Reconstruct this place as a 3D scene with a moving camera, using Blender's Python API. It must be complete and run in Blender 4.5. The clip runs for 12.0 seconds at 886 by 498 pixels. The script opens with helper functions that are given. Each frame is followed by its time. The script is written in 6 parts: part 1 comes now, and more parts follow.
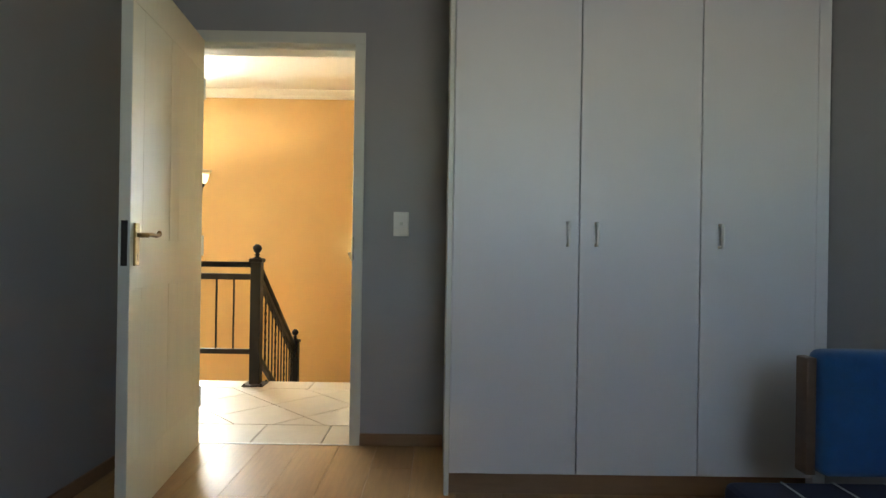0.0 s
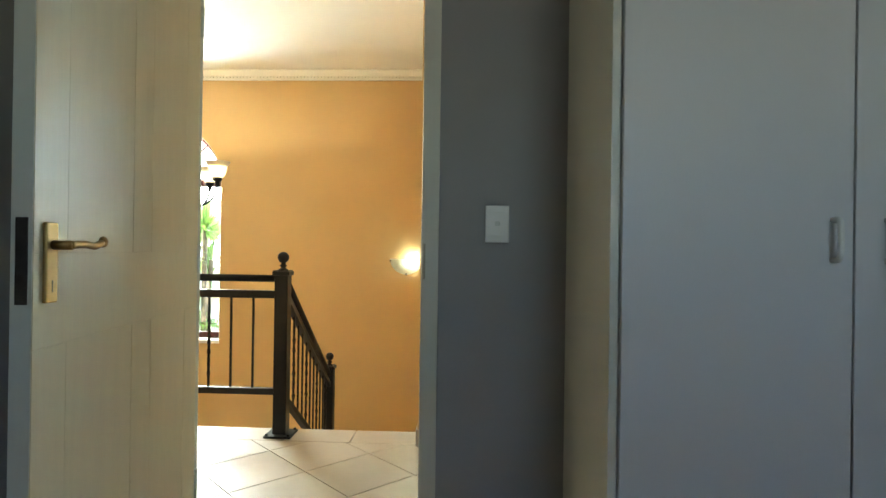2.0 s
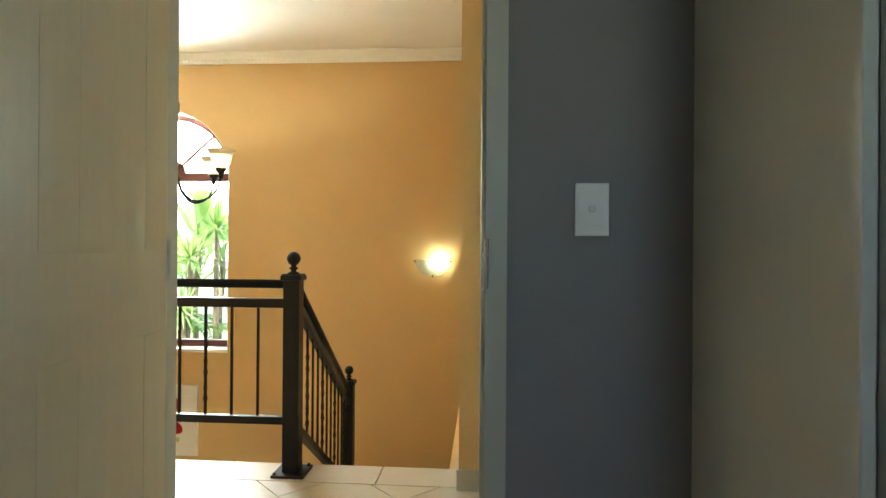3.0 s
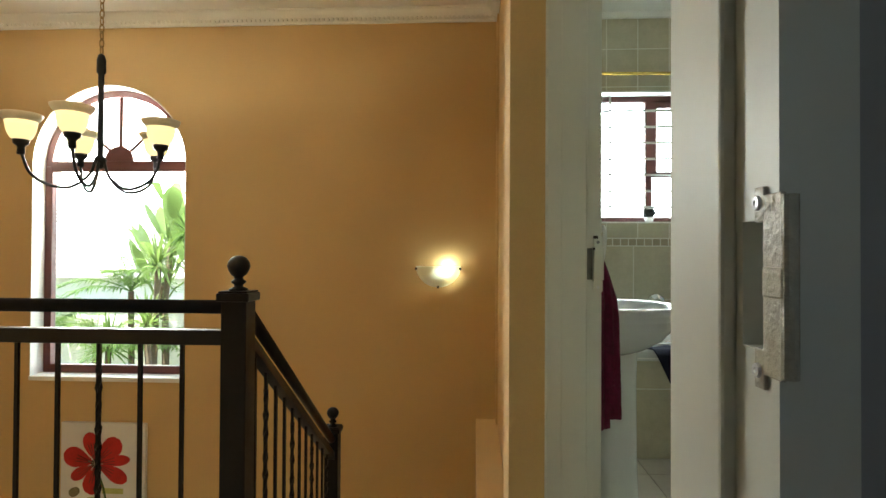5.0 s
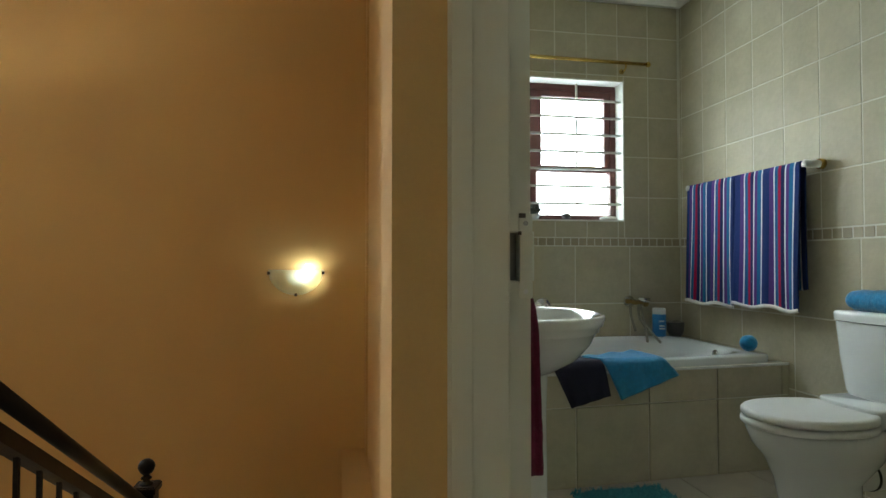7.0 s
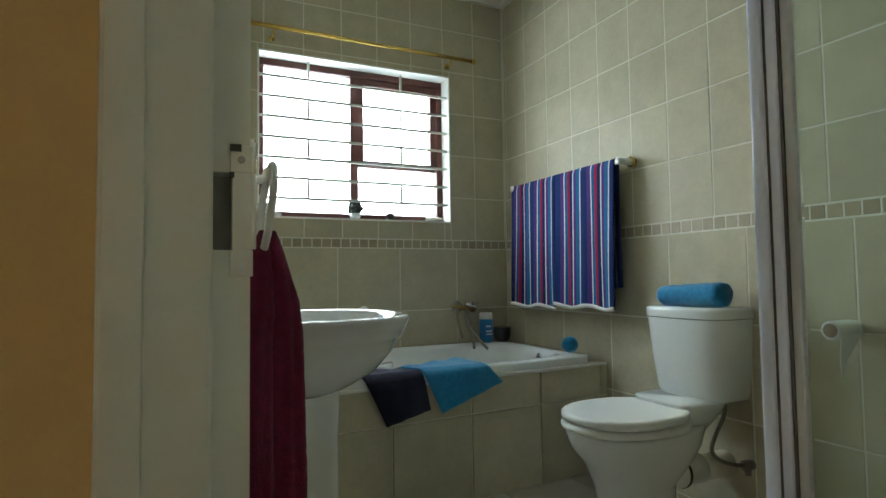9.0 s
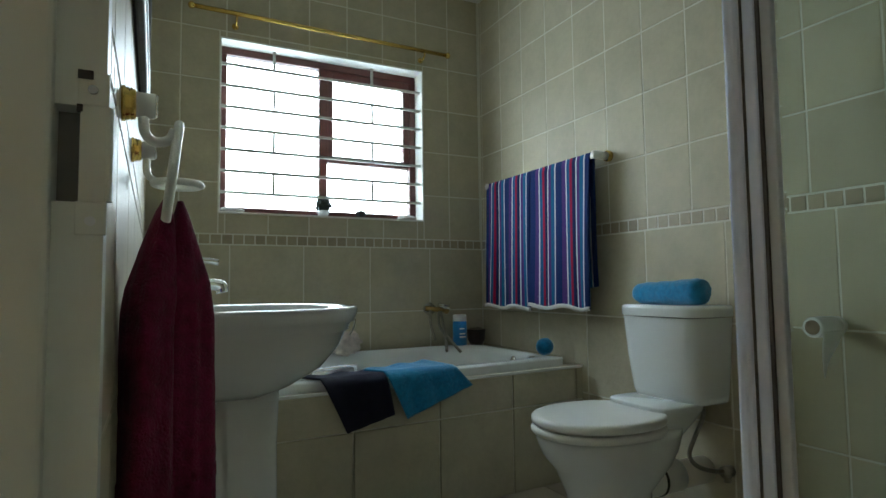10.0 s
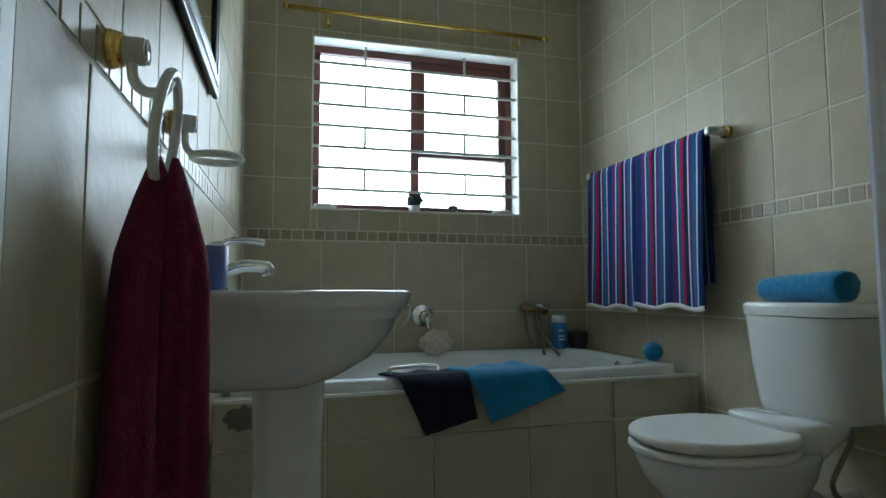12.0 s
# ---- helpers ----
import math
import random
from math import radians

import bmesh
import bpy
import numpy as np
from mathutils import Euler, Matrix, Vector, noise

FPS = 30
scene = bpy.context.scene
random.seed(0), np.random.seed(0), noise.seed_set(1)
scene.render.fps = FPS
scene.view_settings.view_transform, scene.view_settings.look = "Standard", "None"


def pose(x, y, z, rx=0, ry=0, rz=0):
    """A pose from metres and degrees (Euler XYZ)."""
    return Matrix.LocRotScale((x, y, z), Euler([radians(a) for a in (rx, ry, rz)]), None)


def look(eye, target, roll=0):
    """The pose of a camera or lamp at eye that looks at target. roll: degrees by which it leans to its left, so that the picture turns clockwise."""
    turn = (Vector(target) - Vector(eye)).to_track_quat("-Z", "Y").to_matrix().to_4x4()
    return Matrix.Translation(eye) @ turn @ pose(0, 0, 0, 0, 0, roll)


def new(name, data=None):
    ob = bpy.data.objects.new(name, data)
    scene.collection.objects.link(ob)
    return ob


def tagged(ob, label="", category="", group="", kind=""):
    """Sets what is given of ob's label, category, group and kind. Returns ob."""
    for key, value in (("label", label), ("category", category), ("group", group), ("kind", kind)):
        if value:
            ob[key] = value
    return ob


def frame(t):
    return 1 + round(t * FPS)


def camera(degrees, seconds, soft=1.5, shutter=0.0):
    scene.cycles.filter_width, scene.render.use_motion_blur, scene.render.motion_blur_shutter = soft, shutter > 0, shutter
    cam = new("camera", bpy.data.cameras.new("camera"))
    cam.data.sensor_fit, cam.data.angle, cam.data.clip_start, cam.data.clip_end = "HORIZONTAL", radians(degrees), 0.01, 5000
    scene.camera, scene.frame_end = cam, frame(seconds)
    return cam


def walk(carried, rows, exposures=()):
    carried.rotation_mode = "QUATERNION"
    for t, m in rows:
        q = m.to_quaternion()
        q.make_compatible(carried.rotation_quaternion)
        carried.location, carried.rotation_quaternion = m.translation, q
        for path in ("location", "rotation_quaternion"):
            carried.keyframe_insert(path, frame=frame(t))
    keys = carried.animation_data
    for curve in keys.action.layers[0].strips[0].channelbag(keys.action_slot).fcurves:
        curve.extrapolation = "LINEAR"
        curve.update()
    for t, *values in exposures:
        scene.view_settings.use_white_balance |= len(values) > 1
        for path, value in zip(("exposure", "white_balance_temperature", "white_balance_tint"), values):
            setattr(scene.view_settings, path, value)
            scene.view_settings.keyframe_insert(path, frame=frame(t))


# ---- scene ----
cam = camera(75.6, 12.0)
PATH = [
    (0.0, (0.442, -2.903, 1.003), (0.453, -0.903, 1.002), 0.9),
    (0.5, (0.399, -2.698, 1.020), (0.387, -0.698, 1.016), 0.8),
    (1.0, (0.301, -2.463, 1.037), (0.272, -0.463, 1.031), 0.6),
    (1.5, (0.215, -2.200, 1.043), (0.164, -0.201, 1.042), 0.7),
    (2.0, (0.148, -1.904, 1.035), (0.061, 0.094, 1.040), 0.8),
    (2.5, (0.074, -1.620, 1.031), (-0.066, 0.375, 1.030), 0.5),
    (4.5, (-0.180, -0.592, 1.022), (-0.321, 1.402, 1.044), 0.3),
    (5.0, (-0.195, -0.389, 1.016), (-0.305, 1.608, 1.041), 0.3),
    (5.5, (-0.188, -0.200, 1.012), (-0.244, 1.799, 1.045), 0.4),
    (6.0, (-0.190, -0.065, 1.001), (-0.171, 1.935, 1.037), 0.4),
    (6.5, (-0.200, 0.061, 0.992), (-0.010, 2.052, 1.033), 0.2),
    (8.5, (-0.011, 0.412, 0.951), (0.716, 2.273, 1.034), -0.5),
    (9.0, (0.056, 0.452, 0.922), (0.913, 2.256, 1.021), -0.8),
    (9.5, (0.115, 0.494, 0.899), (1.013, 2.278, 1.010), -0.8),
    (10.0, (0.174, 0.531, 0.879), (1.077, 2.311, 1.005), -0.7),
    (10.5, (0.230, 0.555, 0.861), (1.129, 2.336, 0.997), -0.7),
    (11.0, (0.283, 0.582, 0.850), (1.139, 2.385, 0.994), -0.5),
    (11.5, (0.315, 0.614, 0.838), (1.044, 2.471, 0.988), -0.4),
    (12.0, (0.346, 0.639, 0.831), (0.870, 2.564, 0.984), -0.2),
]
EXPOSURES = [(0.0, 3.5, 6500, 2), (1.0, 3.35, 6350, 0), (2.5, 3.05, 6150, -4), (4.5, 2.25, 6300, 0), (6.5, 1.40, 6500, 4), (8.5, 1.6, 6350, 3), (9.5, 1.25, 6150, 3), (10.5, 0.98, 5850, 3), (12.0, 0.92, 5700, 3)]
walk(cam, [(t, look(eye, target, roll)) for t, eye, target, roll in PATH], EXPOSURES)

# ---- daylight ----
world = bpy.data.worlds.new("world")
scene.world = world
world.use_nodes = True
wn, wl = world.node_tree.nodes, world.node_tree.links
sky = wn.new("ShaderNodeTexSky")
sky.sky_type, sky.sun_disc = "NISHITA", False
sky.sun_elevation, sky.sun_rotation = radians(58), radians(200)
wl.new(sky.outputs["Color"], wn["Background"].inputs["Color"])
wn["Background"].inputs["Strength"].default_value = 0.15


def lamp(name, kind, m, energy, colour, **settings):
    data = bpy.data.lights.new(name, kind)
    data.energy, data.color = energy, colour
    for key, value in settings.items():
        if key == "size":
            data.size = value
        elif key == "size_y":
            data.size_y = value
        elif key == "shape":
            data.shape = value
        elif key == "angle":
            data.angle = value
        elif key == "spread":
            data.spread = value
        elif key == "soft":
            data.shadow_soft_size = value
    ob = new(name, data)
    ob.matrix_world = m
    return ob


lamp("sun", "SUN", look((0, 0, 20), (3.0, 8.2, 6.0)), 5.0, (1.0, 0.95, 0.86), angle=radians(0.5))
# daylight in the three window openings
lamp("stair_window_daylight", "AREA", look((-2.93, 4.0, 1.90), (-2.6, 0, 2.2)), 39, (1.0, 0.98, 0.94), shape="RECTANGLE", size=1.05, size_y=0.62)
lamp("bathroom_window_daylight", "AREA", look((1.0, 3.71, 1.70), (1.02, 2.71, 1.54)), 9.0, (0.76, 0.89, 1.0), shape="RECTANGLE", size=1.05, size_y=0.82)
lamp("bedroom_window_daylight", "AREA", look((1.1, -4.42, 1.70), (0.98, -3.25, 2.72)), 1.15, (0.84, 0.90, 1.0), shape="RECTANGLE", size=1.0, size_y=0.50, spread=radians(115))


# ---- materials ----
def material(name, colour, rough=0.5, metal=0.0, vary=0.12, scale=6.0, fine=60.0, bump=0.15, alt=None, coat=0.0, stretch=(1, 1, 1), per_object=0.0, sheen=0.0, depth=0.004, spec=0.5):
    m = bpy.data.materials.new(name)
    m.use_nodes = True
    n, l = m.node_tree.nodes, m.node_tree.links
    b = n["Principled BSDF"]
    b.inputs["Roughness"].default_value, b.inputs["Metallic"].default_value = rough, metal
    b.inputs["Coat Weight"].default_value = coat
    b.inputs["Sheen Weight"].default_value = sheen
    b.inputs["Specular IOR Level"].default_value = spec
    tc, mp = n.new("ShaderNodeTexCoord"), n.new("ShaderNodeMapping")
    mp.inputs["Scale"].default_value = stretch
    l.new(tc.outputs["Object"], mp.inputs["Vector"])
    n1, n2 = n.new("ShaderNodeTexNoise"), n.new("ShaderNodeTexNoise")
    n1.inputs["Scale"].default_value, n2.inputs["Scale"].default_value = scale, fine
    n1.inputs["Detail"].default_value, n2.inputs["Detail"].default_value = 5, 3
    info = n.new("ShaderNodeObjectInfo")
    shift = n.new("ShaderNodeVectorMath")
    shift.operation = "SCALE"
    shift.inputs[0].default_value = (7.0, 5.0, 9.0)
    l.new(info.outputs["Random"], shift.inputs["Scale"])
    add = n.new("ShaderNodeVectorMath")
    l.new(mp.outputs["Vector"], add.inputs[0])
    l.new(shift.outputs["Vector"], add.inputs[1])
    for t in (n1, n2):
        l.new(add.outputs["Vector"], t.inputs["Vector"])
    mix = n.new("ShaderNodeMix")
    mix.data_type = "RGBA"
    a = alt or tuple(c * (1 - 2.2 * vary) for c in colour)
    mix.inputs["A"].default_value, mix.inputs["B"].default_value = (*a, 1), (*(min(1, c * (1 + vary)) for c in colour), 1)
    blend = n.new("ShaderNodeMath")
    blend.operation = "MULTIPLY_ADD"
    blend.inputs[1].default_value, blend.inputs[2].default_value = 0.35, 0.0
    l.new(n2.outputs["Fac"], blend.inputs[0])
    tot = n.new("ShaderNodeMath")
    tot.operation = "MULTIPLY_ADD"
    tot.inputs[1].default_value = 0.75
    l.new(n1.outputs["Fac"], tot.inputs[0])
    l.new(blend.outputs[0], tot.inputs[2])
    l.new(tot.outputs[0], mix.inputs["Factor"])
    out = mix.outputs["Result"]
    if per_object:
        hsv = n.new("ShaderNodeHueSaturation")
        rng = n.new("ShaderNodeMapRange")
        rng.inputs["To Min"].default_value, rng.inputs["To Max"].default_value = 1 - per_object, 1 + per_object
        l.new(info.outputs["Random"], rng.inputs["Value"])
        l.new(rng.outputs["Result"], hsv.inputs["Value"])
        l.new(out, hsv.inputs["Color"])
        out = hsv.outputs["Color"]
    l.new(out, b.inputs["Base Color"])
    rr = n.new("ShaderNodeMapRange")
    rr.inputs["To Min"].default_value, rr.inputs["To Max"].default_value = max(0.02, rough - 0.03), min(1, rough + 0.03)
    l.new(n1.outputs["Fac"], rr.inputs["Value"])
    l.new(rr.outputs["Result"], b.inputs["Roughness"])
    if bump:
        bp = n.new("ShaderNodeBump")
        bp.inputs["Strength"].default_value, bp.inputs["Distance"].default_value = bump, depth
        l.new(tot.outputs[0], bp.inputs["Height"])
        l.new(bp.outputs["Normal"], b.inputs["Normal"])
    return m


def glow(name, colour, strength):
    m = bpy.data.materials.new(name)
    m.use_nodes = True
    b = m.node_tree.nodes["Principled BSDF"]
    b.inputs["Base Color"].default_value = (*colour, 1)
    b.inputs["Emission Color"].default_value = (*colour, 1)
    b.inputs["Emission Strength"].default_value = strength
    return m


def glass_material(name, colour, rough=0.0, ior=1.45):
    m = bpy.data.materials.new(name)
    m.use_nodes = True
    b = m.node_tree.nodes["Principled BSDF"]
    b.inputs["Base Color"].default_value = (*colour, 1)
    b.inputs["Transmission Weight"].default_value = 1.0
    b.inputs["Roughness"].default_value, b.inputs["IOR"].default_value = rough, ior
    return m


def leaf_material(name, colour, *rest, **settings):
    """Leaves let part of the sun through."""
    m = material(name, colour, *rest, **settings)
    n, l = m.node_tree.nodes, m.node_tree.links
    b, out = n["Principled BSDF"], n["Material Output"]
    tr, mx = n.new("ShaderNodeBsdfTranslucent"), n.new("ShaderNodeMixShader")
    tr.inputs["Color"].default_value = (colour[0] * 2.2, colour[1] * 2.2, colour[2] * 1.4, 1)
    mx.inputs["Fac"].default_value = 0.45
    l.new(b.outputs[0], mx.inputs[1])
    l.new(tr.outputs[0], mx.inputs[2])
    l.new(mx.outputs[0], out.inputs["Surface"])
    return m


def stripes_material(name, bands, period, axis="Y"):
    """Woven stripes across the cloth: bands of (start, colour) within one period, in metres."""
    m = bpy.data.materials.new(name)
    m.use_nodes = True
    n, l = m.node_tree.nodes, m.node_tree.links
    b = n["Principled BSDF"]
    b.inputs["Roughness"].default_value, b.inputs["Specular IOR Level"].default_value = 0.95, 0.2
    tc, sp = n.new("ShaderNodeTexCoord"), n.new("ShaderNodeSeparateXYZ")
    l.new(tc.outputs["UV"], sp.inputs["Vector"])
    dv, fr = n.new("ShaderNodeMath"), n.new("ShaderNodeMath")
    dv.operation, fr.operation = "DIVIDE", "FRACT"
    dv.inputs[1].default_value = period
    l.new(sp.outputs["X"], dv.inputs[0])
    l.new(dv.outputs[0], fr.inputs[0])
    ramp = n.new("ShaderNodeValToRGB")
    ramp.color_ramp.interpolation = "CONSTANT"
    el = ramp.color_ramp.elements
    el.remove(el[1])
    el[0].position, el[0].color = 0.0, (*bands[0][1], 1)
    for p, c in bands[1:]:
        e = el.new(p / period)
        e.color = (*c, 1)
    l.new(fr.outputs[0], ramp.inputs["Fac"])
    nz = n.new("ShaderNodeTexNoise")
    nz.inputs["Scale"].default_value = 350
    l.new(tc.outputs["Object"], nz.inputs["Vector"])
    hs, rg = n.new("ShaderNodeHueSaturation"), n.new("ShaderNodeMapRange")
    rg.inputs["To Min"].default_value, rg.inputs["To Max"].default_value = 0.6, 1.4
    l.new(nz.outputs["Fac"], rg.inputs["Value"])
    l.new(rg.outputs["Result"], hs.inputs["Value"])
    l.new(ramp.outputs["Color"], hs.inputs["Color"])
    l.new(hs.outputs["Color"], b.inputs["Base Color"])
    bp = n.new("ShaderNodeBump")
    bp.inputs["Strength"].default_value, bp.inputs["Distance"].default_value = 0.6, 0.003
    l.new(nz.outputs["Fac"], bp.inputs["Height"])
    l.new(bp.outputs["Normal"], b.inputs["Normal"])
    return m


GREY = material("grey_wall_paint", (0.33, 0.33, 0.34), 0.75, vary=0.05, scale=2.5, fine=180, bump=0.12)
OCHRE = material("ochre_wall_paint", (0.615, 0.410, 0.180), 0.78, vary=0.07, scale=1.6, fine=140, bump=0.2)
CEIL = material("white_ceiling_paint", (0.82, 0.81, 0.76), 0.85, vary=0.03, scale=3, fine=120, bump=0.08)
WARDROBE = material("white_laminate", (0.66, 0.66, 0.67), 0.42, vary=0.03, scale=5, fine=400, bump=0.04)
PLATE = material("painted_worn_steel", (0.50, 0.48, 0.40), 0.22, vary=0.2, scale=70, fine=200, bump=1.0, depth=0.003)
GLOSS = material("white_gloss_paint", (0.64, 0.65, 0.59), 0.4, vary=0.015, scale=4, fine=60, bump=0.03)
# frame paint darkened to carry the shade inside the lock slots
RECESS = material("shaded_slot_paint", (0.20, 0.19, 0.165), 0.5, vary=0.1)
DOORPAINT = material("cream_door_paint", (0.76, 0.69, 0.50), 0.42, vary=0.05, scale=5, fine=40, bump=0.12, stretch=(8, 8, 0.6))
LAMINATE = material("oak_laminate", (0.42, 0.25, 0.11), 0.38, vary=0.18, scale=5, fine=40, bump=0.06, stretch=(14, 1, 1), per_object=0.12)
SKIRT = material("brown_skirting", (0.28, 0.17, 0.09), 0.4, vary=0.12, scale=6, stretch=(1, 8, 8))
FLOORTILE = material("cream_floor_tile", (0.50, 0.445, 0.365), 0.38, vary=0.09, scale=9, fine=50, bump=0.12, per_object=0.05, spec=0.35)
GROUT = material("floor_grout", (0.09, 0.075, 0.06), 0.9, vary=0.15, scale=20)
WALLTILE = material("beige_wall_tile", (0.53, 0.474, 0.340), 0.37, vary=0.13, scale=9, fine=45, bump=0.8, spec=0.08, per_object=0.04, depth=0.004)
LISTEL = material("tan_mosaic_tile", (0.40, 0.33, 0.22), 0.35, vary=0.15, scale=15, bump=0.15, per_object=0.12)
WGROUT = material("pale_wall_grout", (0.72, 0.69, 0.58), 0.85, vary=0.05, scale=25)
IRON = material("black_painted_iron", (0.010, 0.010, 0.012), 0.36, vary=0.2, scale=20, fine=120, bump=0.2, spec=0.22)
MAHOGANY = material("mahogany_window_wood", (0.11, 0.028, 0.022), 0.45, vary=0.2, scale=10, fine=70, stretch=(1, 1, 6))
PORCELAIN = material("white_porcelain", (0.74, 0.75, 0.73), 0.08, vary=0.015, scale=3, fine=30, bump=0.0, coat=0.4)
PLASTIC = material("white_plastic", (0.78, 0.77, 0.73), 0.3, vary=0.03, scale=8, bump=0.02)
CHROME = material("chrome", (0.75, 0.75, 0.76), 0.12, 1.0, vary=0.05, scale=12, bump=0.0)
ALU = material("satin_aluminium", (0.70, 0.71, 0.73), 0.28, 0.6, vary=0.05, scale=8, bump=0.03)
BRASS = material("polished_brass", (0.80, 0.56, 0.16), 0.18, 1.0, vary=0.1, scale=15, bump=0.02)
OLDBRASS = material("aged_brass", (0.36, 0.24, 0.09), 0.38, 1.0, vary=0.25, scale=25, bump=0.1)
DARKSTEEL = material("dark_lock_steel", (0.06, 0.05, 0.045), 0.45, 0.7, vary=0.2, scale=30)
CRIMSON = material("crimson_terry", (0.18, 0.005, 0.045), 0.95, vary=0.45, scale=60, fine=300, bump=1.0, sheen=0.03, depth=0.008)
NAVY = material("navy_terry", (0.011, 0.010, 0.034), 0.95, vary=0.35, scale=50, fine=420, bump=0.8, sheen=0.04)
TURQ = material("turquoise_terry", (0.014, 0.24, 0.48), 0.95, vary=0.3, scale=60, fine=420, bump=0.9, sheen=0.3, depth=0.005)
SHAG = material("turquoise_shag", (0.08, 0.38, 0.48), 0.95, vary=0.35, scale=80, fine=500, bump=1.0, depth=0.008)
BLUECOVER = material("blue_upholstery", (0.006, 0.075, 0.22), 0.9, vary=0.2, scale=25, fine=300, bump=0.5, sheen=0.25)
BEDSPREAD = material("navy_bedspread", (0.018, 0.024, 0.055), 0.9, vary=0.3, scale=20, fine=250, bump=0.5)
PALE = material("pale_piping", (0.45, 0.48, 0.5), 0.9, vary=0.1)
TIMBER = material("dark_timber", (0.11, 0.065, 0.038), 0.5, vary=0.2, scale=9, stretch=(1, 1, 5))
FROST = glass_material("frosted_lamp_glass", (0.92, 0.96, 0.88), 0.55, 1.3)
SHADEGLASS = glow("lit_cream_shade", (1.0, 0.84, 0.42), 0.27)
SHADERIM = material("frosted_shade_rim", (0.80, 0.72, 0.58), 0.5, vary=0.04)
BULB = glow("lit_bulb", (0.92, 1.0, 0.84), 17)
HAZE = glow("bright_haze", (0.97, 0.99, 1.0), 2.0)
PANE = glass_material("clear_glass", (0.97, 0.985, 0.98), 0.0, 1.05)
SHOWERGLASS = glass_material("shower_glass", (0.90, 0.95, 0.93), 0.0, 1.08)
MIRROR = material("mirror_silver", (0.9, 0.9, 0.9), 0.02, 1.0, vary=0.01, bump=0.0)
CANVAS = material("white_canvas", (0.72, 0.70, 0.66), 0.85, vary=0.05, scale=8, fine=350, bump=0.4)
PETAL = material("red_petal_paint", (0.55, 0.015, 0.012), 0.6, vary=0.3, scale=14, fine=70, bump=0.3)
DARKPAINT = material("dark_paint", (0.05, 0.02, 0.015), 0.6, vary=0.2)
STEMGREEN = material("green_paint", (0.08, 0.13, 0.03), 0.6, vary=0.2)
BUD = material("bud_paint", (0.16, 0.12, 0.05), 0.6, vary=0.25, scale=20)
LIMEPAINT = material("lime_paint", (0.50, 0.50, 0.16), 0.7, vary=0.2, scale=25)
STONE = material("pale_stone", (0.62, 0.59, 0.52), 0.8, vary=0.15, scale=20, bump=0.4)
POTDARK = material("dark_glazed_pot", (0.03, 0.028, 0.03), 0.35, vary=0.2, scale=30, bump=0.2)
CACTUS = material("cactus_green", (0.045, 0.05, 0.045), 0.8, vary=0.3, scale=60, bump=0.6)
BLUELABEL = material("blue_bottle_plastic", (0.02, 0.19, 0.45), 0.35, vary=0.1, scale=15)
BLUECUP = material("blue_cup", (0.09, 0.13, 0.38), 0.35, vary=0.1, scale=15)
PAPER = material("toilet_paper", (0.80, 0.79, 0.77), 0.95, vary=0.04, scale=30, bump=0.3)
CARD = material("cardboard_tube", (0.30, 0.22, 0.15), 0.9, vary=0.1)
HOSE = material("braided_hose", (0.30, 0.27, 0.22), 0.4, 0.7, vary=0.25, scale=90, bump=0.5)
SPONGE = material("cream_bath_puff", (0.72, 0.62, 0.54), 0.9, vary=0.25, scale=40, bump=0.8)
RUBBER = material("black_rubber", (0.012, 0.012, 0.012), 0.6)
# dark grey for the rubber seal and for shade painted between the post profiles
SEAL_AND_SHADE = material("grey_seal_and_shade", (0.10, 0.10, 0.11), 0.6)
DAMP = material("bare_plaster_patch", (0.25, 0.22, 0.18), 0.95, vary=0.3, scale=25, bump=0.8)
LEAF = leaf_material("leaf_green", (0.10, 0.16, 0.05), 0.5, vary=0.35, scale=3, bump=0.2, per_object=0.2)
LEAFPALE = leaf_material("pale_leaf_green", (0.16, 0.22, 0.09), 0.5, vary=0.3, scale=3, bump=0.2, per_object=0.2)
TRUNK = material("palm_trunk", (0.16, 0.12, 0.08), 0.9, vary=0.3, scale=12, bump=0.8)
GRASS = material("lawn", (0.07, 0.12, 0.035), 0.9, vary=0.3, scale=3, fine=50, bump=0.6)
PLASTER = material("pale_garden_wall", (0.72, 0.69, 0.63), 0.85, vary=0.12, scale=2, bump=0.4)
ROOFTILE = material("pale_roof_tile", (0.55, 0.52, 0.49), 0.8, vary=0.15, scale=5, bump=0.4, per_object=0.1)
STRIPES = stripes_material("striped_terry", [
    (0.0, (0.012, 0.03, 0.13)), (0.026, (0.66, 0.66, 0.70)), (0.033, (0.015, 0.12, 0.25)), (0.060, (0.08, 0.035, 0.17)), (0.080, (0.66, 0.66, 0.70)),
    (0.087, (0.012, 0.02, 0.08)), (0.112, (0.30, 0.008, 0.05)), (0.130, (0.02, 0.10, 0.23)), (0.152, (0.66, 0.66, 0.70)), (0.159, (0.08, 0.035, 0.17)),
    (0.185, (0.012, 0.03, 0.13))], 0.205)


# ---- builders ----
def make(name, bm, mat, parent=None, label="", smooth=False):
    bmesh.ops.recalc_face_normals(bm, faces=bm.faces)
    me = bpy.data.meshes.new(name)
    if smooth:
        for f in bm.faces:
            f.smooth = True
    bm.to_mesh(me)
    bm.free()
    me.materials.append(mat)
    ob = new(name, me)
    ob.parent = parent
    if label:
        ob["label"] = label
    return ob


def part(name, bm, mat, parent, label="", smooth=False):
    return make(name, bm, mat, parent, label, smooth)


def thing(name, label, category, group="", kind=""):
    return tagged(new(name), label, category, group, kind)


